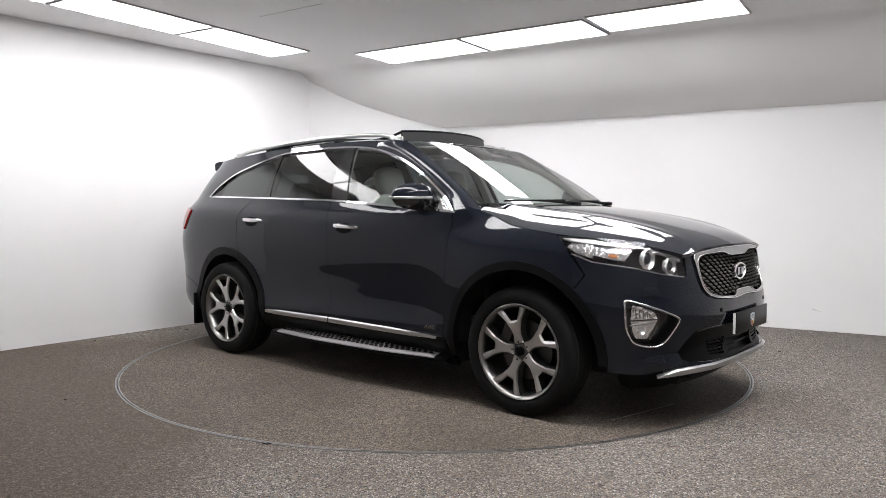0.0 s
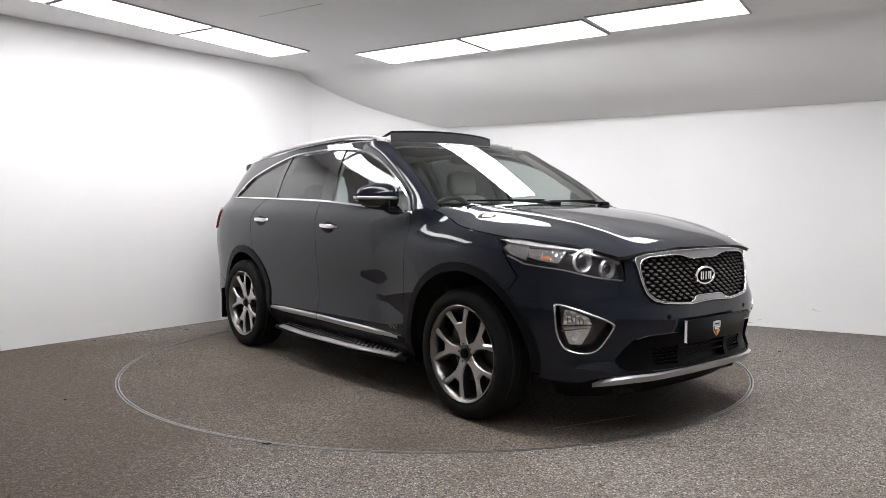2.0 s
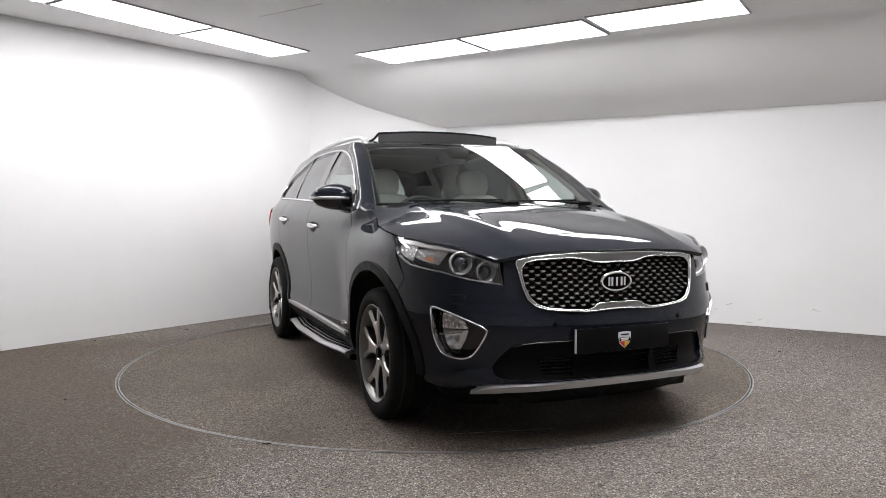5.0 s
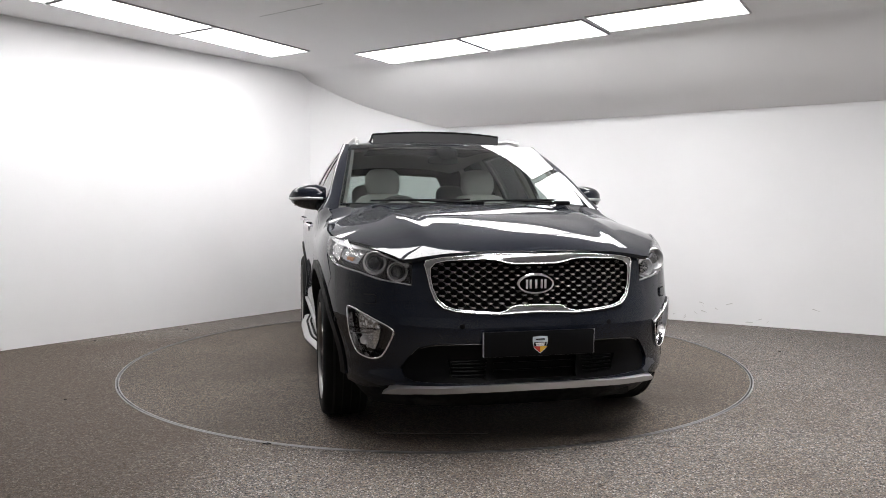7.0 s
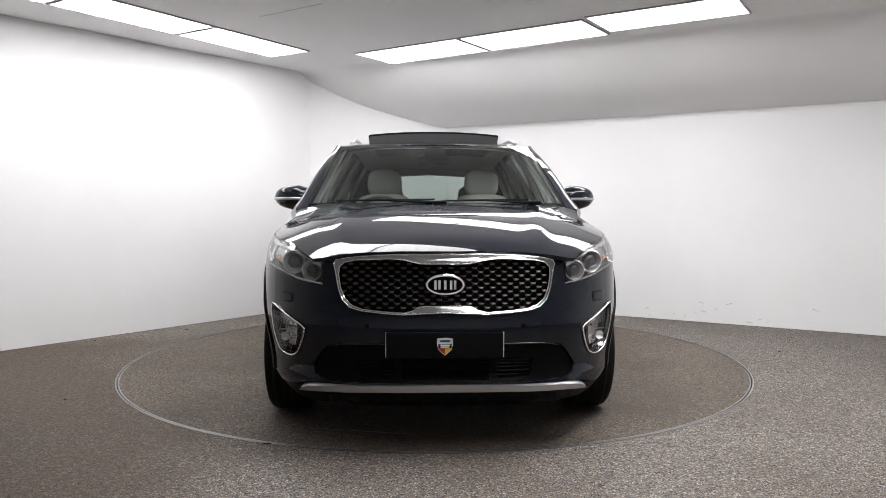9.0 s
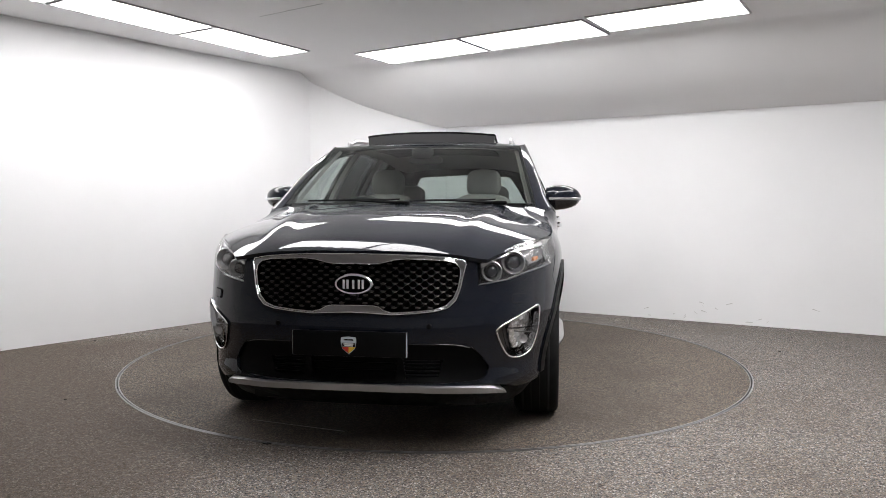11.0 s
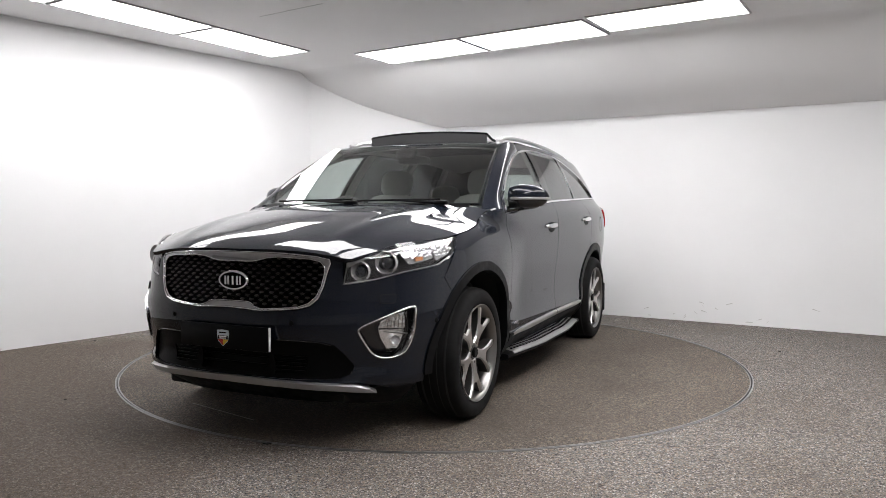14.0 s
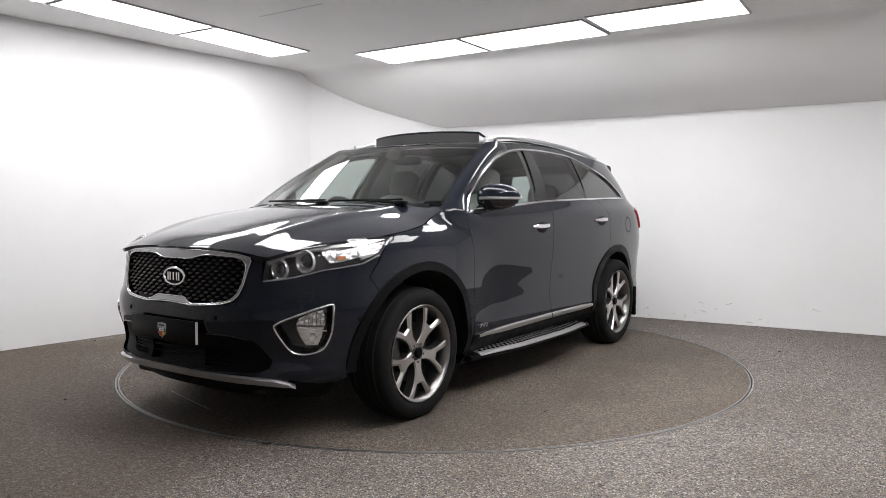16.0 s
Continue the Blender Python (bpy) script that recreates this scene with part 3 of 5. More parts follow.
def build_side(sd):
    q = lambda pts: side_outline(pts, sd)
    belt = lambda x0, x1, n=8: [(x0 + (x1 - x0) * k / n, belt_z(x0 + (x1 - x0) * k / n)) for k in range(n + 1)]
    # front door
    o = belt(-0.19, 0.905) + [(0.88, 0.95), (0.855, 0.7), (0.83, 0.36), (0.82, DOOR_LOW), (-0.19, DOOR_LOW)]
    fd = P_("front_door", sheet(q(o), skin, gap=0.0025), M_PAINT)
    # rear door, cut by the rear arch
    low = arc(-HUB_X, HUB_Z, ARCH_R, 62, 8, 10)
    o = belt(-1.09, -0.19) + [(-0.19, DOOR_LOW), (-HUB_X + ARCH_R + 0.01, DOOR_LOW)] + low[::-1] + REAR_SEAM[::-1]
    rd = P_("rear_door", sheet(q(o), skin, gap=0.0025), M_PAINT)
    # front wing
    o = [(0.905, belt_z(0.905)), (0.93, 1.14), (0.97, 1.158), (1.01, 1.150), (1.04, 1.138), (1.06, 1.130)] + [(x, bonnet_z(x)) for x in (1.1, 1.15, 1.2, 1.25, 1.3, 1.4, 1.5, 1.58)]
    o += [(1.62, 0.985), (1.69, 0.90), (1.77, 0.80)] + arc(HUB_FX, HUB_Z, ARCH_F, 47, 196, 16) + [(0.825, 0.25), (0.83, 0.36), (0.855, 0.7), (0.88, 0.95)]
    P_("front_wing", sheet(q(o), skin, gap=0.0025), M_PAINT)
    # rear quarter with the rear pillar
    o = [(-1.09, belt_z(-1.09))] + REAR_SEAM[1:] + arc(-HUB_X, HUB_Z, ARCH_R, 64, 180, 14)[0:] + [(-1.9, 0.50), (-2.05, 0.545), (-2.2, 0.56), (-2.33, 0.60), (-2.31, 0.95), (-2.23, 1.15), (-2.13, 1.34), (-2.04, 1.50)]
    o += [(x, roof_edge(x)) for x in (-1.9, -1.75, -1.6, -1.4, -1.1, -0.8, -0.5, -0.2, 0.05, 0.2)]
    o += [p for p in TOPC if p[0] < 0.18] + [(-1.6, belt_z(-1.6)), (-1.3, belt_z(-1.3))]
    P_("rear_quarter", sheet(q(o), skin, gap=0.002), M_PAINT)
    # rear bumper corner
    o = [(-HUB_X - ARCH_R, HUB_Z), (-1.9, 0.50), (-2.05, 0.545), (-2.2, 0.56), (-2.33, 0.60), (-2.36, 0.6), (-2.30, 0.30), (-2.2, 0.27), (-1.93, 0.27), (-1.88, 0.30)]
    P_("rear_bumper", sheet(q(o), skin, gap=0.002), M_PAINT)
    # tail lamp
    o = [(-1.97, 1.125), (-2.08, 1.145), (-2.21, 1.14), (-2.29, 1.04), (-2.28, 0.985), (-2.10, 0.962), (-2.03, 1.03)]
    P_("tail_lamp", sheet(q(o), skin, lift=0.012, thick=0.03), M_RED, "red tail lamp lens")
    # wheel-arch cladding
    for nm, cx, r1, r0, a0, a1 in (("front", HUB_FX, ARCH_F + 0.012, ARCH_F - 0.036, -3, 190), ("rear", -HUB_X, ARCH_R + 0.012, ARCH_R - 0.045, -12, 186)):
        o = arc(cx, HUB_Z, r1, a0, a1, 30) + arc(cx, HUB_Z, r0, a1, a0, 30)
        P_("arch_cladding", sheet(q(o), skin, lift=0.009, thick=0.05), M_CLAD, "dark plastic wheel-arch cladding")
        # the wheel well behind it
        rings = []
        for yy in (0.94, 0.60):
            rings.append([(x, sd * min(yy, skin(sx(x, z), z).y - 0.03), z) for x, z in arc(cx, HUB_Z, r0 + 0.03, -2, 182, 30)])
        P_("wheel_well", loft(rings), M_GAP)
    # sill cladding
    o = [(0.86, 0.30), (0.83, 0.375), (-0.88, 0.375), (-0.93, 0.30), (-0.95, 0.20), (0.9, 0.20)]
    P_("sill_cladding", sheet(q(o), skin, lift=0.006, thick=0.03), M_CLAD)
    # chrome strip on the doors
    for x0, x1, z0, z1 in ((-0.885, -0.195, 0.378, 0.378), (-0.185, 0.785, 0.378, 0.363)):
        rings = []
        for k in range(13):
            x = x0 + (x1 - x0) * k / 12
            z = z0 + (z1 - z0) * k / 12
            y = width(x, z)
            hw = 0.0185 * (1 - 0.5 * blend(0.45, 0.785, x)) * (1 - 0.35 * blend(-0.7, -0.885, x))
            rings.append([(x, sd * (y + dy), z + dz) for dy, dz in ((0, -hw), (0.013, -hw + 0.003), (0.017, -0.004), (0.017, 0.012), (0.011, hw), (0, hw))])
        part("chrome_strip", loft(rings, False, False), M_SILVER, fd if x0 > -0.3 else rd, "polished metal strip")
    # chrome window surround
    loop = TOPC[:-1] + [(x, belt_z(x)) for x in np.linspace(-1.78, 0.90, 20)]
    loop = [Vector(p) for p in loop]
    inner = inset_outline(loop, 0.012)
    o = [(sd * sx(p[0], p[1]), p[1]) for p in loop]
    i2 = [(sd * sx(p[0], p[1]), p[1]) for p in inner]
    P_("chrome_surround", sheet(o, skin, holes=[i2], lift=0.004, thick=0.02, step=0.05), M_CHROME, "chrome window surround")
    # glazing and black pillars
    tz = lambda x: top_z(x) - 0.010
    bz = lambda x: belt_z(x) + 0.010

    def pane(xa0, xa1, xb0, xb1, n=14):
        """Between a rear edge from (xa0, belt) to (xa1, top) and a front edge from (xb0, belt) to (xb1, top)."""
        lowc = [(x, bz(x)) for x in np.linspace(xa0, xb0, n)]
        highc = [(x, tz(x)) for x in np.linspace(xb1, xa1, n)]
        return lowc + highc
    P_("front_window", sheet(q(pane(-0.05, -0.17, 0.86, 0.80, 22)), skin, lift=-0.012, thick=0.004), G_FRONT, "clear front door glass")
    P_("rear_window", sheet(q(pane(-0.92, -0.97, -0.20, -0.28)), skin, lift=-0.012, thick=0.004), G_TINT, "dark tinted rear door glass")
    P_("quarter_window", sheet(q(pane(-1.72, -1.60, -0.965, -1.01)), skin, lift=-0.012, thick=0.004), G_TINT, "dark tinted rear quarter glass")
    P_("door_pillar", sheet(q(pane(-0.205, -0.285, -0.045, -0.165, 6)), skin, lift=-0.006, thick=0.02), M_GLOSS, "gloss black door pillar")
    P_("window_divider", sheet(q(pane(-0.97, -1.015, -0.915, -0.965, 4)), skin, lift=-0.007, thick=0.02), M_GLOSS)
    # front pillar from the wing up to the roof
    rings = []
    zs = np.linspace(1.13, 1.585, 22)
    for z in zs:
        a = screen(sd * (0.798 - 0.125 * (z - 1.18) / 0.40), z)
        # the chrome line's x at this height
        xs_ = [p for p in TOPC if p[0] > -0.1]
        xw = float(np.interp(z, [p[1] for p in xs_], [p[0] for p in xs_]))
        if z > 1.56:
            xw = float(np.interp(z, [1.545, 1.60], [0.06, 0.05]))
        b = Vector((xw, sd * width(xw, z), z))
        mid = (a + b) / 2 + Vector((0.012, sd * 0.030, 0.012)) * min(1, (b - a).length / 0.12)
        c0 = a + Vector((-0.03, 0, -0.03))
        c1 = b + Vector((-0.01, -sd * 0.03, 0))
        cur = through_points([a, a.lerp(mid, 0.55) + Vector((0.003, sd * 0.008, 0.003)), mid, mid.lerp(b, 0.55) + Vector((0.0, sd * 0.006, 0)), b], 3)
        rings.append([tuple(c0)] + cur + [tuple(c1)])
    P_("front_pillar", loft(rings), M_PAINT, angle=50)
    # side step
    bow = lambda x: 0.060 * blend(0.25, 0.86, x) + 0.045 * blend(-0.25, -0.80, x)
    rings = []
    for x in np.linspace(-0.80, 0.86, 12):
        e = bow(x)
        rings.append([(x, sd * y, z) for y, z in ((0.80, 0.215), (0.965 - e, 0.215), (0.985 - e, 0.225), (0.985 - e, 0.243), (0.97 - e, 0.25), (0.80, 0.25))])
    step = P_("side_step", loft(rings, True, True), M_BLACK, "black side step with metal tread")
    rings = []
    for x in np.linspace(-0.725, 0.77, 14):
        rings.append([(x, sd * (y - bow(x)), z) for y, z in ((0.855, 0.2720), (0.91, 0.2650), (0.962, 0.2565), (0.976, 0.2535), (0.989, 0.247), (0.990, 0.240), (0.986, 0.239))])
    part("tread_plate", loft(rings), M_STEP, step, "brushed metal tread plate")
    pads = bmesh.new()
    for k in range(34):
        for r in range(3):
            x = -0.69 + k * 0.0425 + (0.021 if r == 1 else 0)
            add_box(pads, (0.023, 0.015, 0.007), (x, sd * (0.888 + r * 0.028 - bow(x)), 0.2695 - r * 0.0042), 0.0, Matrix.Rotation(-sd * radians(8.5), 4, "X"))
    part("grip_tread", pads, M_BLACK, step, "small raised black rubber studs", smooth=False)
    # door handles
    for dr_, x0, z0, pitch_ in ((fd, -0.005, 1.022, -3.5), (rd, -1.03, 1.053, -3.0)):
        y = width(x0, z0)
        rot = Matrix.Rotation(radians(-pitch_), 4, "Y") @ Matrix.Rotation(sd * radians(0), 4, "Z")
        rings = []
        for t in np.linspace(-1, 1, 15):
            x = 0.122 * t
            h = 0.0145 * (1 - 0.45 * t ** 4)
            out_ = 0.030 * (1 - abs(t) ** 3.0) + 0.010
            rings.append([(x, sd * (y - 0.004 + yy), zz + 0.0) for yy, zz in ((out_ - 0.014, -h), (out_ - 0.003, -h * 0.9), (out_, -h * 0.2), (out_ - 0.004, h * 0.7), (out_ - 0.014, h))])
        bm = loft(rings, True, True)
        bmesh.ops.transform(bm, matrix=Matrix.Translation((x0, 0, z0)) @ rot, verts=bm.verts)
        part("door_handle", bm, M_CHROME, dr_, "chrome door handle")
        # no hollow here: the cup's shade is a black oval laid on the door
        cup = []
        for k in range(5):
            r = k / 4
            cup.append([tuple(Vector((x0 - 0.01 + 0.075 * r * math.cos(a), sd * (width(x0, z0 - 0.012) + 0.0035 + 0.002 * (1 - r * r)), z0 - 0.012 + 0.036 * r * math.sin(a)))) for a in (2 * math.pi * j / 24 for j in range(24))])
        part("handle_cup", loft(cup, True), M_BLACK, dr_, "black patch for the shaded recess behind the handle")
    # mud flap
    P_("mud_flap", box((0.03, 0.17, 0.26), (-1.87, sd * 0.83, 0.31), 0.01), M_BLACK)


both(build_side)

# bonnet
right_edge = [(x, bonnet_y(x)) for x in (2.17, 2.13, 2.05, 1.95, 1.85, 1.7, 1.6, 1.45, 1.3, 1.25, 1.2, 1.15, 1.1, 1.06)]
nose = [(2.187, 0.575), (2.203, 0.48), (2.222, 0.30), (2.229, 0.12), (2.231, 0.0)]
tail = [(1.035, 0.80), (1.03, 0.765), (1.06, 0.62), (1.10, 0.45), (1.13, 0.2), (1.14, 0.0)]
half = nose[::-1] + right_edge[0:] + tail
P_("bonnet", sheet(half + [(x, -y) for x, y in half[::-1][1:-1]], bonnet, step=0.03, gap=0.003, thick=0.02), M_PAINT)
# cowl panel under the wipers
rings = []
for y in np.linspace(-0.74, 0.74, 25):
    s0 = screen(y, 1.168)
    xb = float(np.interp(abs(y), [0, 0.2, 0.45, 0.70, 0.74], [1.15, 1.14, 1.11, 1.07, 1.05]))
    rings.append([(xb + 0.03, y, 1.135), (s0.x + 0.035, y, 1.15), (s0.x + 0.012, y, 1.168), (s0.x - 0.02, y, 1.165)])
P_("cowl", loft(rings), M_BLACK)

# windscreen
hw = lambda z: 0.795 - 0.125 * (z - 1.18) / 0.40
zs = np.linspace(1.165, 1.585, 12)
o = [(-hw(z), z) for z in zs] + [(y, 1.585 + 0.012 * (1 - (y / 0.67) ** 2)) for y in np.linspace(-0.61, 0.61, 9)] + [(hw(z), z) for z in zs[::-1]]
P_("windscreen", sheet(o, screen, step=0.05, thick=0.005), G_CLEAR, "clear windscreen")
i_ = inset_outline([Vector(p) for p in o], 0.016)
P_("windscreen_band", sheet(o, screen, holes=[[tuple(p) for p in i_]], step=0.04, lift=-0.007, thick=0.002), M_GLOSS, "black band round the windscreen")

# roof with an opening for the sunroof
hx = np.linspace(0.27, -2.03, 24)
ro = [(x, roof_half(x)) for x in hx]
front_edge = [(0.30, 0.62), (0.345, 0.42), (0.375, 0.2), (0.38, 0)]
full = ro + [(x, -y) for x, y in ro[::-1]] + [(x, -y) for x, y in front_edge] + front_edge[::-1][1:]
hole = [(0.14, 0.47), (0.14, -0.47), (-0.85, -0.47), (-0.85, 0.47)]
P_("roof", sheet(full, roof, holes=[hole], step=0.05, gap=0.001, thick=0.02), M_PAINT)

# ---- nose ----
def nose_outline(half, sign_both=True):
    """Half outline, from the middle above to the middle below, as (y, z) or ('x', x, z); mirrored."""
    h = [(sx(p[1], p[2]), p[2]) if p[0] == "x" else (sy(p[0], p[1]), p[1]) for p in half]
    return h + [(-s, z) for s, z in h[::-1] if s > 1e-6] if sign_both else h


def one_side(pts, sd):
    return [(sd * s, z) for s, z in nose_outline(pts, False)]


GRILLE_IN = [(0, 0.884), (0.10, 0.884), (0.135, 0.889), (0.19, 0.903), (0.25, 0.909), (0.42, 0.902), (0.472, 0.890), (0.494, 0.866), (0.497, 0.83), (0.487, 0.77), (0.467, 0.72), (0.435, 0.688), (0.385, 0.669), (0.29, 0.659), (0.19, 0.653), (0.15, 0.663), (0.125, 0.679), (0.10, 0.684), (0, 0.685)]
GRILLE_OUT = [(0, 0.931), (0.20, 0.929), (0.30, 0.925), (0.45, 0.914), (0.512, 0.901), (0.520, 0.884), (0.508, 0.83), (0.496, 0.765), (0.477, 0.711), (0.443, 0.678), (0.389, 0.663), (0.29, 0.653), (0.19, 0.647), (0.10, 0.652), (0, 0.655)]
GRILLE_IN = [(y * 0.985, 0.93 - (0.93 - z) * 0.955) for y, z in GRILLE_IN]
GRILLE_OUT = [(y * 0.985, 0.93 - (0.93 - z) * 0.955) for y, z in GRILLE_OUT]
LIGHT = [(0.572, 0.787), (0.580, 0.888), (0.665, 0.936), (0.745, 0.972), ("x", 1.86, 0.985), ("x", 1.72, 0.998), ("x", 1.60, 0.998), ("x", 1.635, 0.962), ("x", 1.70, 0.905), ("x", 1.80, 0.864), (0.80, 0.838), (0.70, 0.806)]
FOG = [(0.846, 0.655), (0.838, 0.682), (0.806, 0.671), (0.71, 0.622), (0.660, 0.594), (0.649, 0.566), (0.680, 0.475), (0.706, 0.440), (0.745, 0.430), (0.793, 0.446), (0.816, 0.485), (0.838, 0.56)]
FOG = [(0.757 + (y - 0.757) * 0.95, 0.560 + (z - 0.560) * 0.94) for y, z in through_points(FOG, 3, True)]
INTAKE = [(0, 0.522), (0.49, 0.518), (0.545, 0.505), (0.585, 0.46), (0.62, 0.405), (0.61, 0.37), (0.57, 0.352), (0.40, 0.345), (0, 0.342)]
top_edge = [(0, 0.950), (0.30, 0.945), (0.48, 0.928), (0.566, 0.902)]
light_low = [(0.572, 0.787), (0.70, 0.806), (0.80, 0.838), ("x", 1.80, 0.864), ("x", 1.70, 0.903)]
bumper_half = top_edge + light_low + [("x", 1.77, 0.80)] + [("x", *p) for p in arc(HUB_FX, HUB_Z, ARCH_F, 47, -7, 10)] + [("x", 1.93, 0.285), (0.74, 0.285), (0.70, 0.305), (0.64, 0.325), (0.3, 0.334), (0, 0.337)]
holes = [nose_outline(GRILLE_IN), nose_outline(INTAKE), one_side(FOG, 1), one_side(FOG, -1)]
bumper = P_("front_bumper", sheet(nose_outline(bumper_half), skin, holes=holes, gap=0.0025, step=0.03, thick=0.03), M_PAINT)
# darkened copy of the chrome: its dark reflections are put into the colour
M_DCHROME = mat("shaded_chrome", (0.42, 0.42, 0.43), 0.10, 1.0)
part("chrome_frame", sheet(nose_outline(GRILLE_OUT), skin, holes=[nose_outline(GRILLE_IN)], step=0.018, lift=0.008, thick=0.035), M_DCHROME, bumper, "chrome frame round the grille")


def bead(outline, radius, lift):
    """A round bead along a closed outline on the skin."""
    pts = []
    P = densify([Vector(p) for p in outline], 0.02)
    for p in P + P[:2]:
        c = skin(p.x, p.y)
        n = (skin(p.x + 1e-3, p.y) - skin(p.x - 1e-3, p.y)).cross(Vector((0, 0, 1)))
        n = n.normalized() * (1 if n.dot(c) > 0 else -1)
        pts.append(c + n * lift)
    return tube(pts, radius, None, 8)


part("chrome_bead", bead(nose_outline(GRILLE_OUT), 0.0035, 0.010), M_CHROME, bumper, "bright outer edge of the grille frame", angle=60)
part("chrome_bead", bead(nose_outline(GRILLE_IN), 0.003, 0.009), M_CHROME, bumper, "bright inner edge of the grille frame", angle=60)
M_NUB = mat("dark_chrome", (0.095, 0.09, 0.085), 0.30, 1.0)
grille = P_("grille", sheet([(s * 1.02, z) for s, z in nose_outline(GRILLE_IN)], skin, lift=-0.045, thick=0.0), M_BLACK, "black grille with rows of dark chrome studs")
lat = bmesh.new()
NY, NZ = 0.0550, 0.0180
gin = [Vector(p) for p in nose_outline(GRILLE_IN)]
nubs = []
for r in range(-1, 16):
    for c in range(-10, 11):
        y = (c + (0.5 if r % 2 else 0)) * NY
        z = 0.665 + r * NZ
        s = sy(y)
        if inside(Vector((s, z)), gin) and min((Vector((s, z)) - q).length for q in gin) > 0.008:
            if (y / 0.095) ** 2 + ((z - 0.793) / 0.055) ** 2 > 1:
                nubs.append((s, z))
        for dy in (NY / 2, -NY / 2):
            a, b = Vector((sy(y), z)), Vector((sy(y + dy), z + NZ))
            if inside(a, gin) and inside(b, gin):
                tube([skin(a.x, a.y) + Vector((-0.018, 0, 0)), skin(b.x, b.y) + Vector((-0.018, 0, 0))], 0.0045, lat, 4)
part("lattice", lat, M_BLACK, grille, "black diamond lattice")
nub_bm = bmesh.new()
bmesh.ops.create_uvsphere(nub_bm, u_segments=8, v_segments=5, radius=1.0)
bmesh.ops.transform(nub_bm, matrix=Matrix.Diagonal((0.009, 0.0140, 0.0042, 1)), verts=nub_bm.verts)
first = None
for s, z in nubs:
    p = skin(s, z)
    t = (skin(s + 0.01, z) - skin(s - 0.01, z)).normalized()
    m = Matrix.Translation(p + Vector((-0.008, 0, 0.004))) @ Matrix.Rotation(math.atan2(t.y, t.x) - math.pi / 2, 4, "Z") @ Matrix.Rotation(radians(22), 4, "Y")
    if first is None:
        first = part("grille_stud", nub_bm, M_NUB, grille)
        first.matrix_basis = m
    else:
        again(first, grille, m)
# oval badge with plain bars
def oval(rx, rz, n=40):
    return [(rx * math.cos(2 * math.pi * k / n), rz * math.sin(2 * math.pi * k / n)) for k in range(n)]


bp_ = skin(0, 0.792)
rings = [[(bp_.x + dx, y, 0.792 + z) for y, z in oval(rx, rz)] for rx, rz, dx in ((0.092, 0.050, -0.02), (0.092, 0.050, 0.006), (0.088, 0.046, 0.011), (0.080, 0.039, 0.011), (0.078, 0.037, 0.006))]
badge = part("badge", loft(rings, True), M_CHROME, grille, "oval chrome-rimmed badge")
part("badge_field", loft([[(bp_.x + 0.006, y, 0.792 + z) for y, z in oval(r * 0.079, r * 0.038)] for r in (1.0, 0.5, 0.02)], True, True), M_BLACK, badge, "black badge field")
bars = bmesh.new()
for y, lean in ((0.045, 0.0), (0.027, 0.0), (0.0, 0.0), (-0.027, 0.0), (-0.045, 0.0)):
    add_box(bars, (0.006, 0.011, 0.042), (bp_.x + 0.009, y, 0.792), 0.0, Matrix.Rotation(lean, 4, "X"))
part("badge_bar", bars, M_CHROME, badge, "plain chrome bars", smooth=False)
part("nose_camera", box((0.03, 0.035, 0.028), (bp_.x - 0.008, 0, 0.728), 0.006), M_BLACK, grille)

# lower intake
duct = P_("lower_intake", sheet([(s * 1.01, z) for s, z in nose_outline(INTAKE)], skin, lift=-0.055, thick=0.0), M_BLACK, "black lower air intake")
part("intake_frame", sheet(nose_outline(INTAKE), skin, holes=[[(s, z) for s, z in nose_outline([(0, 0.445), (0.21, 0.445), (0.20, 0.362), (0, 0.358)])], one_side([(0.23, 0.445), (0.42, 0.442), (0.40, 0.375), (0.245, 0.368)], 1), one_side([(0.23, 0.445), (0.42, 0.442), (0.40, 0.375), (0.245, 0.368)], -1)], lift=-0.018, thick=0.03, step=0.03), M_BLACK, duct, "dark intake surround")
for sd in (1, -1):
    pts = [skin(sy(sd * y), z) + Vector((0.001, 0, 0)) for y, z in ((0.27, 0.523), (0.36, 0.523), (0.45, 0.521), (0.505, 0.515), (0.545, 0.503))]
    part("intake_edge", tube(pts, [0.003, 0.004, 0.004, 0.0035, 0.002], None, 8), M_GLOSS, duct, "glossy edge above the intake", angle=60)
for z in (0.372, 0.389, 0.406, 0.423, 0.437):
    for ya, yb in ((-0.41, -0.235), (0.235, 0.41), (-0.205, 0.205)):
        pts = [skin(sy(y), z) + Vector((-0.025, 0, 0)) for y in np.linspace(ya, yb, 5)]
        if abs(ya + yb) > 0.01 or z in (0.389, 0.423):
            part("slat", tube(pts, 0.005, None, 6), M_BLACK, duct)
# lip
M_SATIN = mat("satin_silver", (0.62, 0.62, 0.63), 0.42, 0.9)
LIP = [(0, 0.337), (0.3, 0.334), (0.55, 0.328), (0.635, 0.319), (0.675, 0.300), (0.690, 0.280), (0.64, 0.288), (0.55, 0.299), (0.3, 0.313), (0, 0.315)]
P_("bumper_lip", sheet(nose_outline(LIP), skin, lift=0.018, thick=0.05, step=0.02), M_SATIN, "satin silver lower bumper lip")
SKIRT = [(0, 0.31), (0.4, 0.308), (0.66, 0.30), (0.76, 0.292), ("x", 1.95, 0.292), ("x", 1.90, 0.305), ("x", 1.90, 0.215), (0.70, 0.19), (0.4, 0.195), (0, 0.195)]
P_("front_skirt", sheet(nose_outline(SKIRT), skin, lift=-0.004, thick=0.05), M_CLAD)


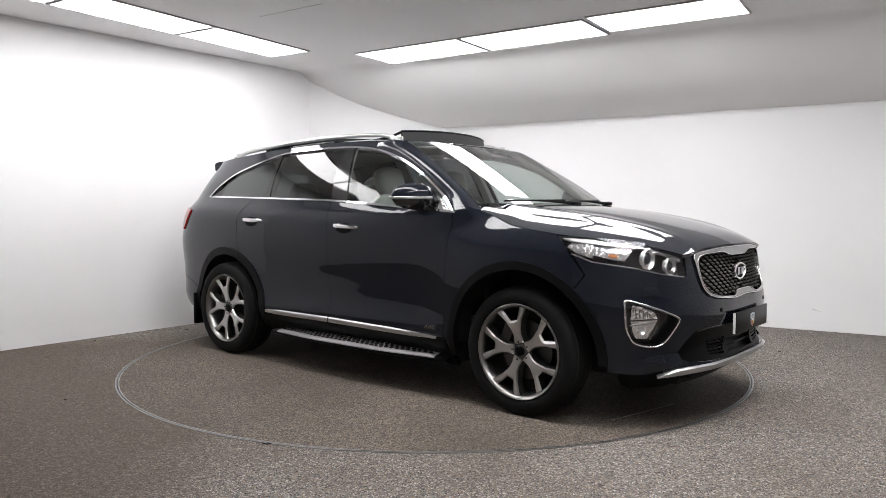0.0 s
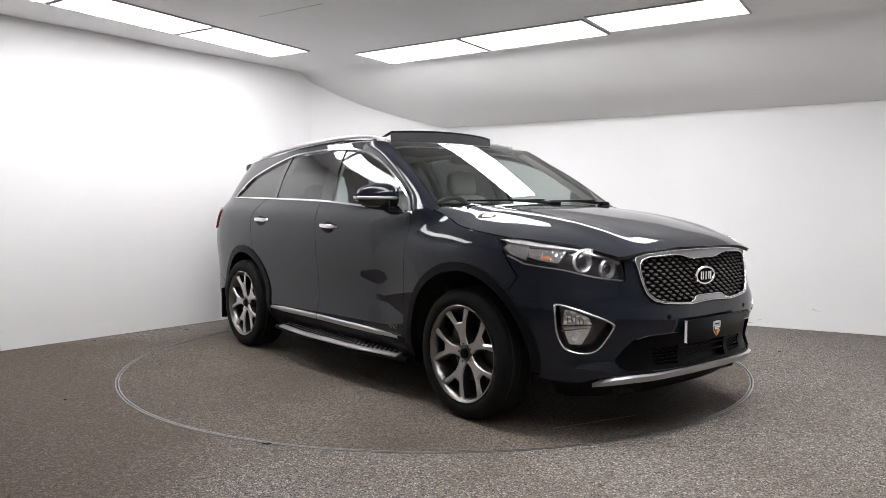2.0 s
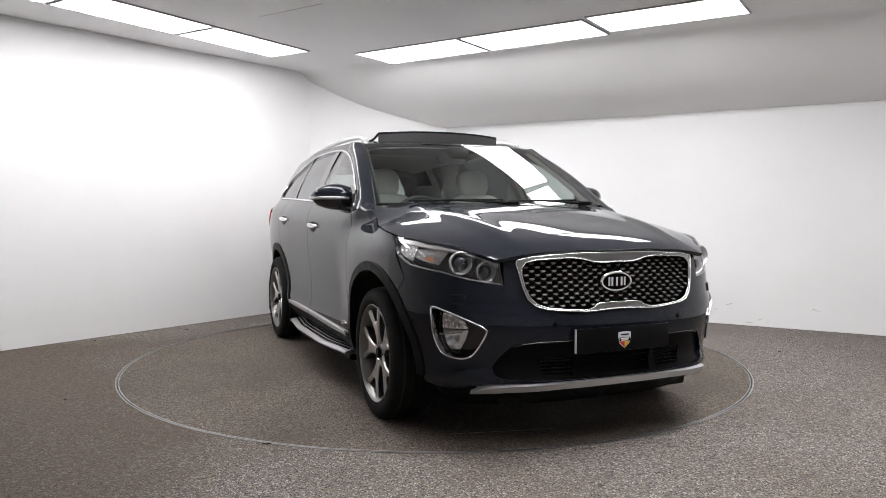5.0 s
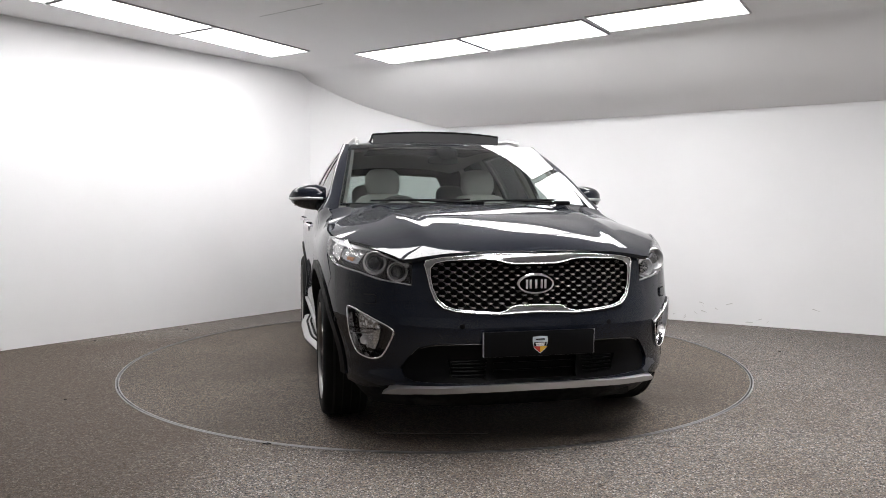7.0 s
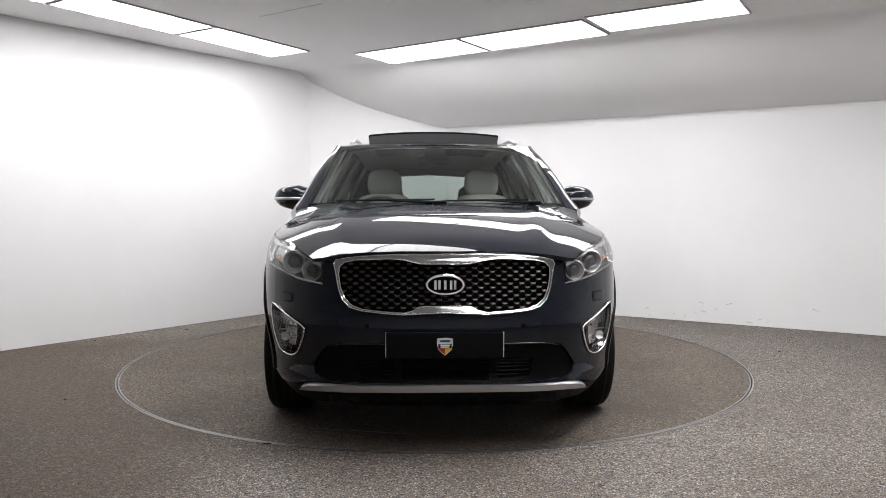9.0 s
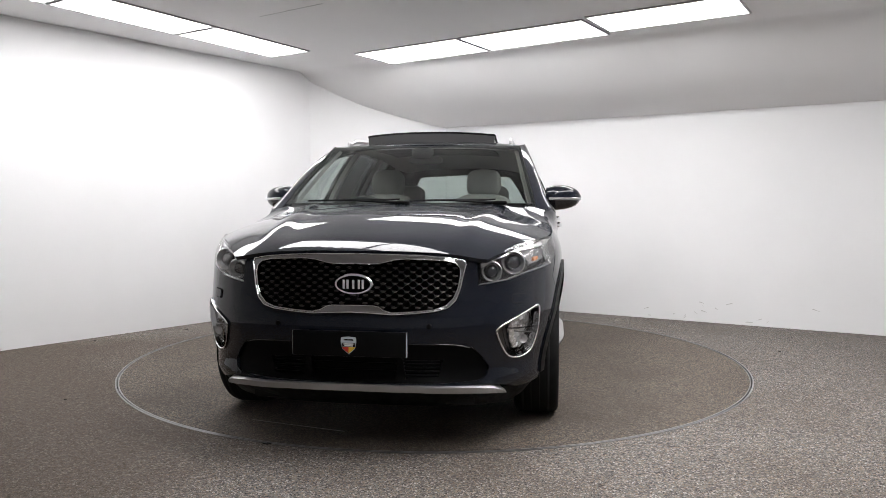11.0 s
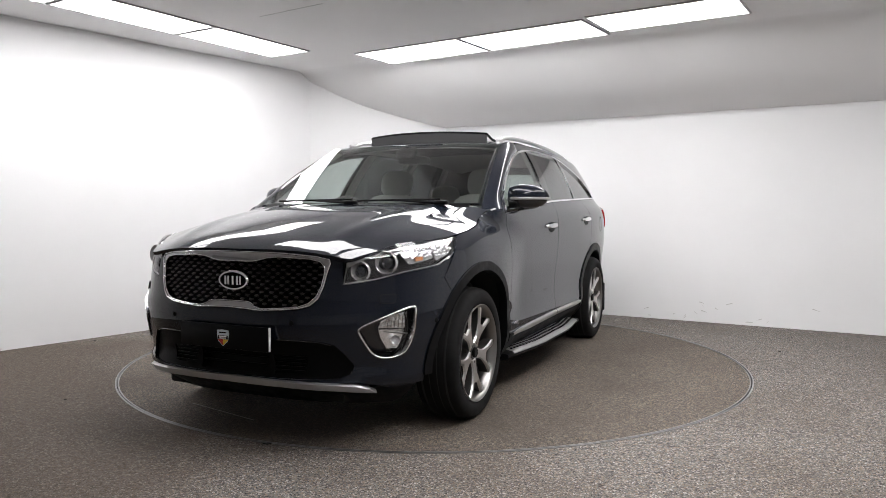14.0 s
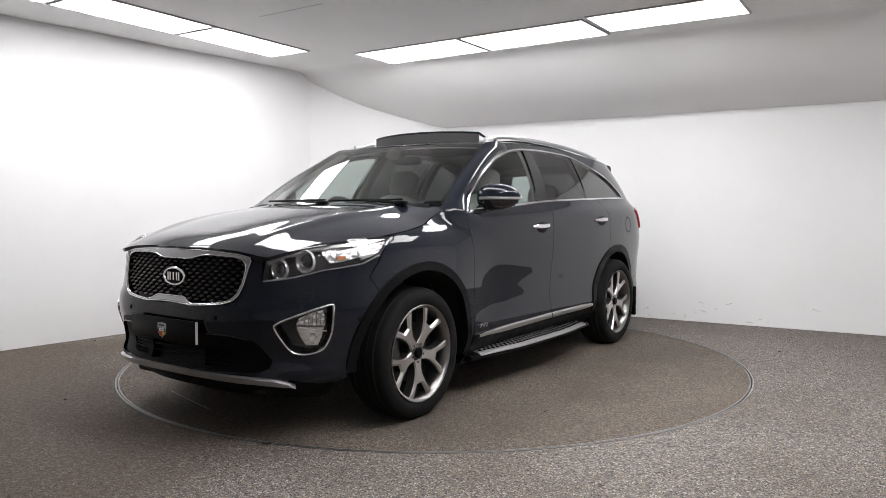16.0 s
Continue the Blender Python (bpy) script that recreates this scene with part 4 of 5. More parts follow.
def lamp_ring(c, r, n, bm=None):
    """A round projector: chrome cone and a dark glass dome, looking along n."""
    q = n.to_track_quat("Z", "Y").to_matrix().to_4x4()
    out = []
    for prof in ([(r, 0.0), (r, 0.012), (r * 0.93, 0.016), (r * 0.84, 0.010), (r * 0.70, -0.02), (r * 0.62, -0.022)],
                 [(r * 0.64, -0.02), (r * 0.62, -0.004), (r * 0.5, 0.008), (r * 0.3, 0.014), (0.001, 0.017)]):
        bm = lathe(prof, 32, "Z")
        bmesh.ops.transform(bm, matrix=Matrix.Translation(c) @ q, verts=bm.verts)
        out.append(bm)
    return out


M_HOUSING = mat("lamp_housing", (0.02, 0.02, 0.022), 0.3, 0.2)
M_REFLECTOR = mat("satin_lamp_ring", (0.82, 0.82, 0.83), 0.25, 0.7)
M_DOME = mat("projector_glass", (0.02, 0.022, 0.03), 0.03, coat=1.0)
M_PATTERN = mat("faceted_reflector", (0.60, 0.60, 0.61), 0.2, 0.9)


def facets(m, size=55):
    nt, b = nodes_of(m)
    co = nt.nodes.new("ShaderNodeTexCoord")
    v = nt.nodes.new("ShaderNodeTexVoronoi")
    v.inputs["Scale"].default_value = size
    nt.links.new(co.outputs["Object"], v.inputs["Vector"])
    bpn = nt.nodes.new("ShaderNodeBump")
    bpn.inputs["Strength"].default_value, bpn.inputs["Distance"].default_value = 0.55, 0.008
    nt.links.new(v.outputs["Distance"], bpn.inputs["Height"])
    nt.links.new(bpn.outputs["Normal"], b.inputs["Normal"])


facets(M_PATTERN)
facets(M_FOGREF, 34)


def front_lamps(sd):
    o = one_side(LIGHT, sd)
    hl = P_("headlight", sheet(o, skin, lift=-0.055, thick=-0.05), M_HOUSING, "clear-lensed projector headlight")
    lens = part("lens", sheet(o, skin, lift=0.002, thick=0.02, step=0.025), G_LENS, hl, "clear headlight lens")
    lens.visible_shadow = False
    # bright strip along the top
    top = [(0.583, 0.884), (0.665, 0.932), (0.745, 0.968), ("x", 1.86, 0.981), ("x", 1.70, 0.992), ("x", 1.62, 0.990), ("x", 1.72, 0.972), ("x", 1.86, 0.958), (0.745, 0.945), (0.665, 0.913), (0.588, 0.868)]
    part("light_strip", sheet(one_side(top, sd), skin, lift=-0.012, thick=0.02, step=0.02), M_REFLECTOR, hl, "bright strip along the lamp's top")
    low = [(0.58, 0.7945), (0.70, 0.8125), (0.80, 0.8440), ("x", 1.80, 0.8700), ("x", 1.71, 0.909), ("x", 1.69, 0.905), ("x", 1.80, 0.866), (0.80, 0.840), (0.70, 0.808), (0.576, 0.789)]
    part("bezel", sheet(one_side(low, sd), skin, lift=-0.010, thick=0.02, step=0.02), M_CHROME, hl)
    for y, z, r in ((0.630, 0.846, 0.049), (0.728, 0.884, 0.057)):
        s = sy(sd * y)
        c = skin(s, z)
        n = Vector((1, sd * 0.12, 0.0)).normalized()
        a, b = lamp_ring(c - Vector((0.035, 0, 0)), r, n)
        pr = part("projector", a, M_REFLECTOR, hl, "chrome-ringed projector")
        part("dome", b, M_DOME, pr, "dark glass dome")
    amb = [("x", 1.97, 0.955), ("x", 1.88, 0.955), ("x", 1.80, 0.955), ("x", 1.80, 0.905), ("x", 1.88, 0.885), ("x", 1.95, 0.875)]
    part("indicator", sheet(one_side(amb, sd), skin, lift=-0.028, thick=0.01, step=0.02), M_PATTERN, hl, "faceted indicator reflector")
    amb2 = [("x", 1.915, 0.912), ("x", 1.875, 0.914), ("x", 1.875, 0.895), ("x", 1.915, 0.889)]
    part("amber_bulb", sheet(one_side(amb2, sd), skin, lift=-0.022, thick=0.01, step=0.02), M_AMBER, hl, "amber indicator bulb")
    wing = [("x", 1.80, 0.965), ("x", 1.68, 0.975), ("x", 1.66, 0.95), ("x", 1.72, 0.91), ("x", 1.80, 0.885)]
    part("side_reflector", sheet(one_side(wing, sd), skin, lift=-0.022, thick=0.01, step=0.02), M_PATTERN, hl)
    # fog lamp in its chrome frame
    fo = one_side(FOG, sd)
    fg = P_("fog_lamp", sheet(fo, skin, lift=-0.05, thick=-0.045), M_GLOSS, "fog lamp in a chrome frame")
    vo = [Vector(p) for p in fo]
    # the frame's dark reflections are in its colour, as on the grille
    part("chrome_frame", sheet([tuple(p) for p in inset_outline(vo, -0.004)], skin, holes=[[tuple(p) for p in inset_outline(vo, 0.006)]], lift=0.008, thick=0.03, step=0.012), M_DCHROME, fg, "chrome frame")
    part("chrome_bead", bead([tuple(p) for p in inset_outline(vo, -0.001)], 0.0038, 0.008), M_CHROME, fg, "bright edge of the frame", angle=60)
    fit = lambda pts: [(0.757 + (y - 0.757) * 0.95, 0.560 + (z - 0.560) * 0.94) for y, z in pts]
    upper = fit([(0.822, 0.656), (0.790, 0.645), (0.742, 0.612), (0.730, 0.576), (0.824, 0.566), (0.826, 0.62)])
    lower = fit([(0.730, 0.566), (0.735, 0.515), (0.752, 0.462), (0.790, 0.462), (0.806, 0.50), (0.822, 0.557)])
    part("reflector", sheet(one_side(upper, sd), skin, lift=-0.036, thick=0.012, step=0.015), M_FOGREF, fg, "upper lamp reflector")
    part("reflector", sheet(one_side(lower, sd), skin, lift=-0.038, thick=0.012, step=0.015), M_FOGREF, fg, "lower lamp reflector")
    for y in (0.752, 0.764, 0.776, 0.788, 0.800):
        z1 = float(np.interp(y, [0.744, 0.752, 0.790, 0.822], [0.58, 0.605, 0.632, 0.642]))
        part("rib", tube([skin(sy(sd * y), z) - Vector((0.030, 0, 0)) for z in (0.580, (0.58 + z1) / 2, z1)], 0.0018, None, 5), M_RIMDARK, fg)
    bowl = lathe([(0.022, 0.010), (0.020, 0.008), (0.012, -0.006), (0.005, -0.012), (0.0005, -0.006)], 20, "Z")
    c = skin(sy(sd * 0.783), 0.520) - Vector((0.026, 0, 0))
    bmesh.ops.transform(bowl, matrix=Matrix.Translation(c) @ Vector((1, sd * 0.3, 0)).normalized().to_track_quat("Z", "Y").to_matrix().to_4x4(), verts=bowl.verts)
    part("bowl", bowl, M_REFLECTOR, fg, "round lamp bowl")
    whole = fit([(0.826, 0.662), (0.785, 0.650), (0.734, 0.615), (0.724, 0.570), (0.730, 0.512), (0.748, 0.452), (0.795, 0.455), (0.812, 0.50), (0.829, 0.57)])
    l2 = part("lens", sheet(one_side(whole, sd), skin, lift=-0.016, thick=0.01, step=0.02), G_LENS, fg, "clear fog lamp lens")
    l2.visible_shadow = False
    pts = [skin(sy(sd * y), 0.565 - 0.02 * (y - 0.74) / 0.08) - Vector((0.024, 0, 0)) for y in (0.742, 0.78, 0.82)]
    part("bar", tube(pts, 0.0035, None, 6), M_RIMDARK, fg)
    # washer cover and sensors
    w0 = [(0.722, 0.700), (0.722, 0.735), (0.730, 0.741), (0.772, 0.741), (0.778, 0.735), (0.778, 0.700), (0.770, 0.694), (0.730, 0.694)]
    part("washer_gap", sheet(one_side(w0, sd), skin, lift=0.003, thick=0.0, step=0.015), M_GAP, bumper)
    w1 = [tuple(p) for p in inset_outline([Vector(p) for p in one_side(w0, sd)], 0.0042)]
    part("washer_cover", sheet(w1, skin, lift=0.0075, thick=0.006, step=0.015), M_PAINT, bumper, "headlight washer cover")
    for s, z in ((sy(sd * 0.36), 0.607), (sd * sx(1.83, 0.595), 0.595)):
        c = skin(s, z)
        n = (skin(s + 0.01, z) - skin(s - 0.01, z)).cross(Vector((0, 0, 1))).normalized()
        if n.dot(c) < 0:
            n = -n
        bm = lathe([(0.012, -0.004), (0.012, 0.002), (0.009, 0.0035), (0.0005, 0.0035)], 16, "Z")
        bmesh.ops.transform(bm, matrix=Matrix.Translation(c) @ n.to_track_quat("Z", "Y").to_matrix().to_4x4(), verts=bm.verts)
        part("parking_sensor", bm, M_BLACK, bumper)


both(front_lamps)

# number plate: a dark show plate with a shield
pl = P_("number_plate", box((0.012, 0.53, 0.115), (2.325, -0.004, 0.527), 0.002), mat("plate_black", (0.004, 0.004, 0.0045), 0.3, spec=0.12), "blank dark show plate with a small shield")
for e_ in (1, -1):
    part("plate_edge", box((0.013, 0.004, 0.112), (2.319, -0.004 + e_ * 0.266, 0.527)), M_WHITE, pl, "white plate edge", smooth=False)
sh = [(0.0, -0.046), (0.030, -0.020), (0.037, 0.012), (0.035, 0.032), (0.0, 0.036)]
sh = sh + [(-y, z) for y, z in sh[::-1][1:-1]]


def shield(scale, dx, clip_top=None, clip_low=None, ya=-1, yb=1):
    out = [(min(max(y * scale, ya), yb), z * scale) for y, z in sh]
    if clip_top is not None:
        out = [(y, min(z, clip_top)) for y, z in out]
    if clip_low is not None:
        out = [(y, max(z, clip_low)) for y, z in out]
    bm = bmesh.new()
    bm.faces.new([bm.verts.new((2.3315 + dx, -0.004 + y, 0.525 + z)) for y, z in out])
    return bm


M_PALE = mat("pale_enamel", (0.55, 0.62, 0.66), 0.35)
M_REDP = mat("red_enamel", (0.5, 0.03, 0.02), 0.35)
M_YELP = mat("yellow_enamel", (0.75, 0.45, 0.04), 0.35)
sb = part("shield", shield(1.0, 0.0), M_PALE, pl, "pale shield emblem", smooth=False)
part("shield_bar", box((0.001, 0.060, 0.018), (2.3327, -0.004, 0.523)), M_GLOSS, sb, "dark bar", smooth=False)
for z, w in ((0.546, 0.044), (0.527, 0.046), (0.519, 0.040)):
    part("letter_bar", box((0.001, w, 0.006), (2.3332, -0.004, z)), M_GLOSS if z > 0.54 else M_WHITE, sb, "plain bar", smooth=False)
part("shield_red", shield(0.92, 0.0008, clip_top=-0.012, ya=-1, yb=0.0), M_REDP, sb, "red corner", smooth=False)
part("shield_yellow", shield(0.92, 0.0008, clip_top=-0.012, ya=0.0, yb=1), M_YELP, sb, "yellow corner", smooth=False)


# ---- wheels ----
def spoke_shape():
    """A fork in the wheel's plane: one stem from the hub that splits into two arms; (across, outward)."""
    h = [(0.032, 0.040), (0.025, 0.085), (0.030, 0.118), (0.052, 0.168), (0.084, 0.212), (0.101, 0.232), (0.100, 0.240), (0.070, 0.248), (0.060, 0.232), (0.030, 0.174), (0.022, 0.166), (0.0, 0.164)]
    return h + [(-a, b) for a, b in h[::-1][1:]]


def wheel_thing(x, sd):
    w = new("wheel")
    w.parent = car
    w.location = (x, sd * HUB_Y, HUB_Z)
    w.rotation_euler = (0, radians(3 if sd > 0 else -22), 0 if sd > 0 else math.pi)
    prof = [(0.262, -0.215), (0.285, -0.228), (0.325, -0.236), (0.345, -0.226), (0.354, -0.205), (0.3575, -0.15), (0.3575, -0.085), (0.354, -0.03), (0.346, -0.012), (0.335, -0.002), (0.310, 0.004), (0.285, 0.003), (0.270, -0.004), (0.262, -0.014), (0.255, -0.03)]
    ty = part("tyre", lathe(prof, 72), M_TYRE, w, "black road tyre")
    gro = bmesh.new()
    for yy in (-0.185, -0.14, -0.095, -0.05):
        lathe([(0.3562, yy - 0.006), (0.3585, yy), (0.3562, yy + 0.006)], 72, "Y", gro)
    part("tread_groove", gro, M_GAP, ty)
    part("rim_barrel", lathe([(0.262, -0.21), (0.245, -0.20), (0.238, -0.06), (0.246, -0.03), (0.256, -0.012), (0.264, -0.004), (0.266, -0.001), (0.263, 0.001), (0.252, -0.006), (0.247, -0.016)], 64), M_RIMLIP, w, "machined alloy rim edge")
    part("brake_disc", lathe([(0.05, -0.10), (0.165, -0.10), (0.165, -0.115), (0.05, -0.115)], 48), M_DISCBRAKE, w, "steel brake disc")
    part("caliper", box((0.07, 0.06, 0.16), (0.14, -0.10, 0.03), 0.012), M_RIMDARK, w)
    part("rim_back", lathe([(0.02, -0.125), (0.245, -0.125)], 48), M_GAP, w)
    depth = lambda r: -0.022 - 0.020 * (1 - min(1, r / 0.25)) ** 1.5

    def plate(shape, y_off, th, shrink, flare=0.0, notch=0.0):
        P = [Vector(p) for p in shape]
        P = inset_outline(P, shrink) if shrink else P
        vs, es, fs, *_ = delaunay_2d_cdt(densify(P, 0.02), [(i, (i + 1) % len(densify(P, 0.02))) for i in range(len(densify(P, 0.02)))], [], 1, 1e-6)
        bm = bmesh.new()
        top = [bm.verts.new((p.x, depth(p.length) + y_off, p.y)) for p in vs]
        for f in fs:
            bm.faces.new([top[i] for i in f])
        bord = [e for e in bm.edges if len(e.link_faces) == 1]
        low = {}
        for e in bord:
            for v in e.verts:
                if v not in low:
                    n = Vector()
                    for q in v.link_edges:
                        if len(q.link_faces) == 1:
                            d = q.verts[1].co - q.verts[0].co
                            t_ = Vector((d.z, 0, -d.x)).normalized()
                            mid = (q.verts[0].co + q.verts[1].co) / 2
                            away = mid - q.link_faces[0].calc_center_median()
                            n += t_ if t_.dot(away) > 0 else -t_
                    n.normalize()
                    in_fork = n.z > 0.2 and n.x * v.co.x <= 0.0 and v.co.z < 0.236
                    n *= notch if in_fork else flare
                    low[v] = bm.verts.new((v.co.x + n.x, v.co.y - th, v.co.z + n.z))
        for e in bord:
            a, b = e.verts
            bm.faces.new((a, b, low[b], low[a]))
        return bm
    d0 = f0 = None
    for k in range(5):
        m = Matrix.Rotation(radians(180 + 72 * k), 4, "Y")
        if d0 is None:
            d0 = part("spoke", plate(spoke_shape(), -0.009, 0.045, 0, 0.004, 0.004), M_RIMDARK, w, "dark grey fork spoke")
            f0 = part("spoke_face", plate(spoke_shape(), 0.003, 0.009, 0.005, 0.005, 0.012), M_RIM, w, "machined silver spoke face", angle=14)
            bolt = part("wheel_nut", lathe([(0.0095, -0.05), (0.0095, -0.004), (0.006, 0.0), (0.0005, 0.0)], 8), M_DISCBRAKE, w, "steel wheel nut")
            d0.matrix_basis = f0.matrix_basis = m
            bolt.matrix_basis = Matrix.Rotation(radians(36), 4, "Y") @ Matrix.Translation((0, -0.032, 0.053))
        else:
            again(d0, w, m)
            again(f0, w, m)
            again(bolt, w, Matrix.Rotation(radians(36 + 72 * k), 4, "Y") @ Matrix.Translation((0, -0.032, 0.053)))
    part("hub", lathe([(0.072, -0.09), (0.066, -0.052), (0.046, -0.046), (0.036, -0.036), (0.026, -0.034)], 40), M_RIMDARK, w, "dark wheel hub")
    part("hub_cap", lathe([(0.029, -0.04), (0.028, -0.024), (0.024, -0.020), (0.0005, -0.019)], 32), M_BLACK, w, "black hub cap")
    return w


def wheel_copy(w, x, sd):
    c = new("wheel")
    c.parent, c.location = car, (x, sd * HUB_Y, HUB_Z)
    c.rotation_euler = (0, radians(3 if sd > 0 else -22), 0 if sd > 0 else math.pi)
    made = {w: c}
    for o in w.children_recursive:
        k = new(o.name.split(".")[0], o.data)
        k.parent, k.matrix_basis = made[o.parent], o.matrix_basis.copy()
        if "label" in o:
            k["label"] = o["label"]
        made[o] = k
    return c


wh = wheel_thing(HUB_FX, 1)
for x, sd in ((HUB_FX, -1), (-HUB_X, 1), (-HUB_X, -1)):
    wheel_copy(wh, x, sd)

# ---- underside, tail and cabin ----
P_("underbody", box((4.1, 1.25, 0.22), (-0.05, 0, 0.34), 0.03), M_GAP)
P_("floor_pan", box((1.80, 1.58, 0.20), (-0.02, 0, 0.30), 0.02), M_GAP)
P_("front_undertray", box((0.30, 1.10, 0.08), (1.98, 0, 0.25), 0.02), M_GAP)
P_("engine_block", box((1.0, 1.15, 0.55), (1.55, 0, 0.68), 0.05), M_GAP)
P_("bulkhead", box((0.05, 1.5, 0.70), (1.02, 0, 0.80), 0.02), M_TRIMDARK)
G_TAIL = glass("tail_glass", (0.9, 1.0, 0.96), 0.6)
for sd in (1, -1):
    o = [(sd * s, z) for s, z in [(sx(-2.20, 1.17), 1.17), (S3, 1.17), (S3, 0.30), (sx(-2.29, 0.30), 0.30), (sx(-2.30, 0.95), 0.95)]]
    P_("tailgate", sheet(o, skin, thick=0.02), M_PAINT)
    o = [(sd * s, z) for s, z in [(sx(-1.99, 1.46), 1.46), (S3, 1.49), (S3, 1.18), (sx(-2.20, 1.18), 1.18), (sx(-2.10, 1.34), 1.34)]]
    tg = P_("tail_window", sheet(o, skin, thick=0.004), G_TAIL)
    tg.visible_shadow = False
    o = [(sd * s, z) for s, z in [(sx(-1.9, 1.54), 1.54), (S3, 1.55), (S3, 1.49), (sx(-1.98, 1.46), 1.46)]]
    P_("spoiler", sheet(o, skin, thick=0.02), M_PAINT)
    # cabin side lining
    o = [(sd * sx(x, z), z) for x, z in [(-1.85, 0.88), (-0.88, 0.88), (-0.88, 0.45), (0.78, 0.45), (0.78, 1.09), (0.4, 1.13), (-0.9, 1.19), (-1.75, 1.20)]]
    P_("door_lining", sheet(o, skin, lift=-0.07, thick=0.0, step=0.08), M_LINING)
    for x0, x1, wd in ((-0.12, -0.22, 0.10), (-0.94, -0.99, 0.10), (-1.72, -1.65, 0.12)):
        rings = []
        for z in np.linspace(1.18, 1.57, 7):
            x = x0 + (x1 - x0) * (z - 1.18) / 0.39
            y = width(x, z) - 0.035
            rings.append([(x - wd / 2, sd * y, z), (x - wd / 3, sd * (y - 0.03), z), (x + wd / 3, sd * (y - 0.03), z), (x + wd / 2, sd * y, z)])
        P_("pillar_lining", loft(rings), M_LINING)
    rings = []
    for z in np.linspace(1.16, 1.57, 9):
        a = screen(sd * (0.785 - 0.125 * (z - 1.18) / 0.40), z) + Vector((-0.03, 0, -0.01))
        rings.append([tuple(a + Vector((0, -sd * 0.03, 0))), tuple(a + Vector((-0.05, -sd * 0.035, -0.01))), tuple(a + Vector((-0.10, sd * 0.02, -0.02)))])
    P_("pillar_lining", loft(rings), M_LINING)
hl_o = [(x, roof_half(x) - 0.03) for x in np.linspace(0.25, -1.9, 18)]
P_("headlining", sheet(hl_o + [(x, -y) for x, y in hl_o[::-1]], roof, holes=[[(0.12, 0.45), (0.12, -0.45), (-0.83, -0.45), (-0.83, 0.45)]], lift=-0.045, thick=0.0, step=0.08), M_LINING)
P_("sunroof_blind", sheet([(-0.80, 0.455), (-0.80, -0.455), (0.05, -0.455), (0.05, 0.455)], roof, lift=-0.06, thick=0.0, step=0.08), M_TRIMDARK)
P_("sunroof_glass", sheet([(-0.55, 0.48), (-0.55, -0.48), (-1.45, -0.48), (-1.45, 0.48)], roof, lift=0.022, thick=0.015, step=0.08), M_GLOSS, "dark sunroof glass slid back")
P_("cabin_floor", box((3.2, 1.5, 0.04), (-0.5, 0, 0.47)), M_TRIMDARK)

# roof spoiler over the tail window
rings = []
for y in np.linspace(-0.60, 0.60, 19):
    e = abs(y) / 0.60
    xt = -2.035 + 0.02 * e ** 3
    zt = 1.560 - 0.030 * e ** 2.4
    xa = -1.90
    za = roof(xa, y * 0.97).z + 0.004
    rings.append([(xa, y * 0.97, za), ((xa + xt) / 2, y * 0.99, (za + zt) / 2 + 0.006), (xt + 0.02, y, zt), (xt, y, zt - 0.014), (xt + 0.004, y, zt - 0.065), (xa, y * 0.97, za - 0.11)])
P_("roof_spoiler", loft(rings, True, True), M_PAINT, "painted roof spoiler", angle=50)

# dashboard
rings = []
for y in np.linspace(-0.80, 0.80, 17):
    hump = 0.045 * math.exp(-((y + 0.37) / 0.19) ** 2)
    bow = 0.13 * (abs(y) / 0.8) ** 2
    rings.append([(1.06 - bow, y, 0.60), (1.06 - bow, y, 1.125), (0.95 - bow, y, 1.14), (0.80 - bow * 0.4, y, 1.125 + hump * 0.8), (0.70, y, 1.09 + hump), (0.63, y, 1.00), (0.66, y, 0.60)])
P_("dashboard", loft(rings), M_TRIMDARK)
# steering wheel on the car's right
swm = Matrix.Translation((0.56, -0.37, 1.045)) @ Matrix.Rotation(radians(-65), 4, "Y")
bm = bmesh.new()
loop = [(0.185 * math.cos(a), 0.185 * math.sin(a), 0) for a in (2 * math.pi * k / 40 for k in range(40))]
rings = []
for k in range(40):
    a = 2 * math.pi * k / 40
    rings.append([((0.185 + 0.017 * math.cos(b)) * math.cos(a), (0.185 + 0.017 * math.cos(b)) * math.sin(a), 0.017 * math.sin(b)) for b in (2 * math.pi * j / 8 for j in range(8))])
loft(rings + rings[:1], True, False, bm)
add_box(bm, (0.16, 0.13, 0.04), (0, 0, -0.01), 0.02)
add_box(bm, (0.03, 0.36, 0.02), (0.0, 0, 0), 0.005)
add_box(bm, (0.19, 0.03, 0.02), (-0.09, 0, 0), 0.005)
bmesh.ops.transform(bm, matrix=swm, verts=bm.verts)
P_("steering_wheel", bm, M_TRIMDARK, "dark steering wheel")


def puffy(size, at, rot=None, e=0.5):
    """A rounded cushion."""
    bm = bmesh.new()
    bmesh.ops.create_uvsphere(bm, u_segments=20, v_segments=12, radius=1.0)
    for v in bm.verts:
        v.co = Vector([math.copysign(abs(c) ** e, c) for c in v.co])
    bmesh.ops.transform(bm, matrix=Matrix.Translation(at) @ (rot or Matrix()) @ Matrix.Diagonal((*[s / 2 for s in size], 1)), verts=bm.verts)
    return bm


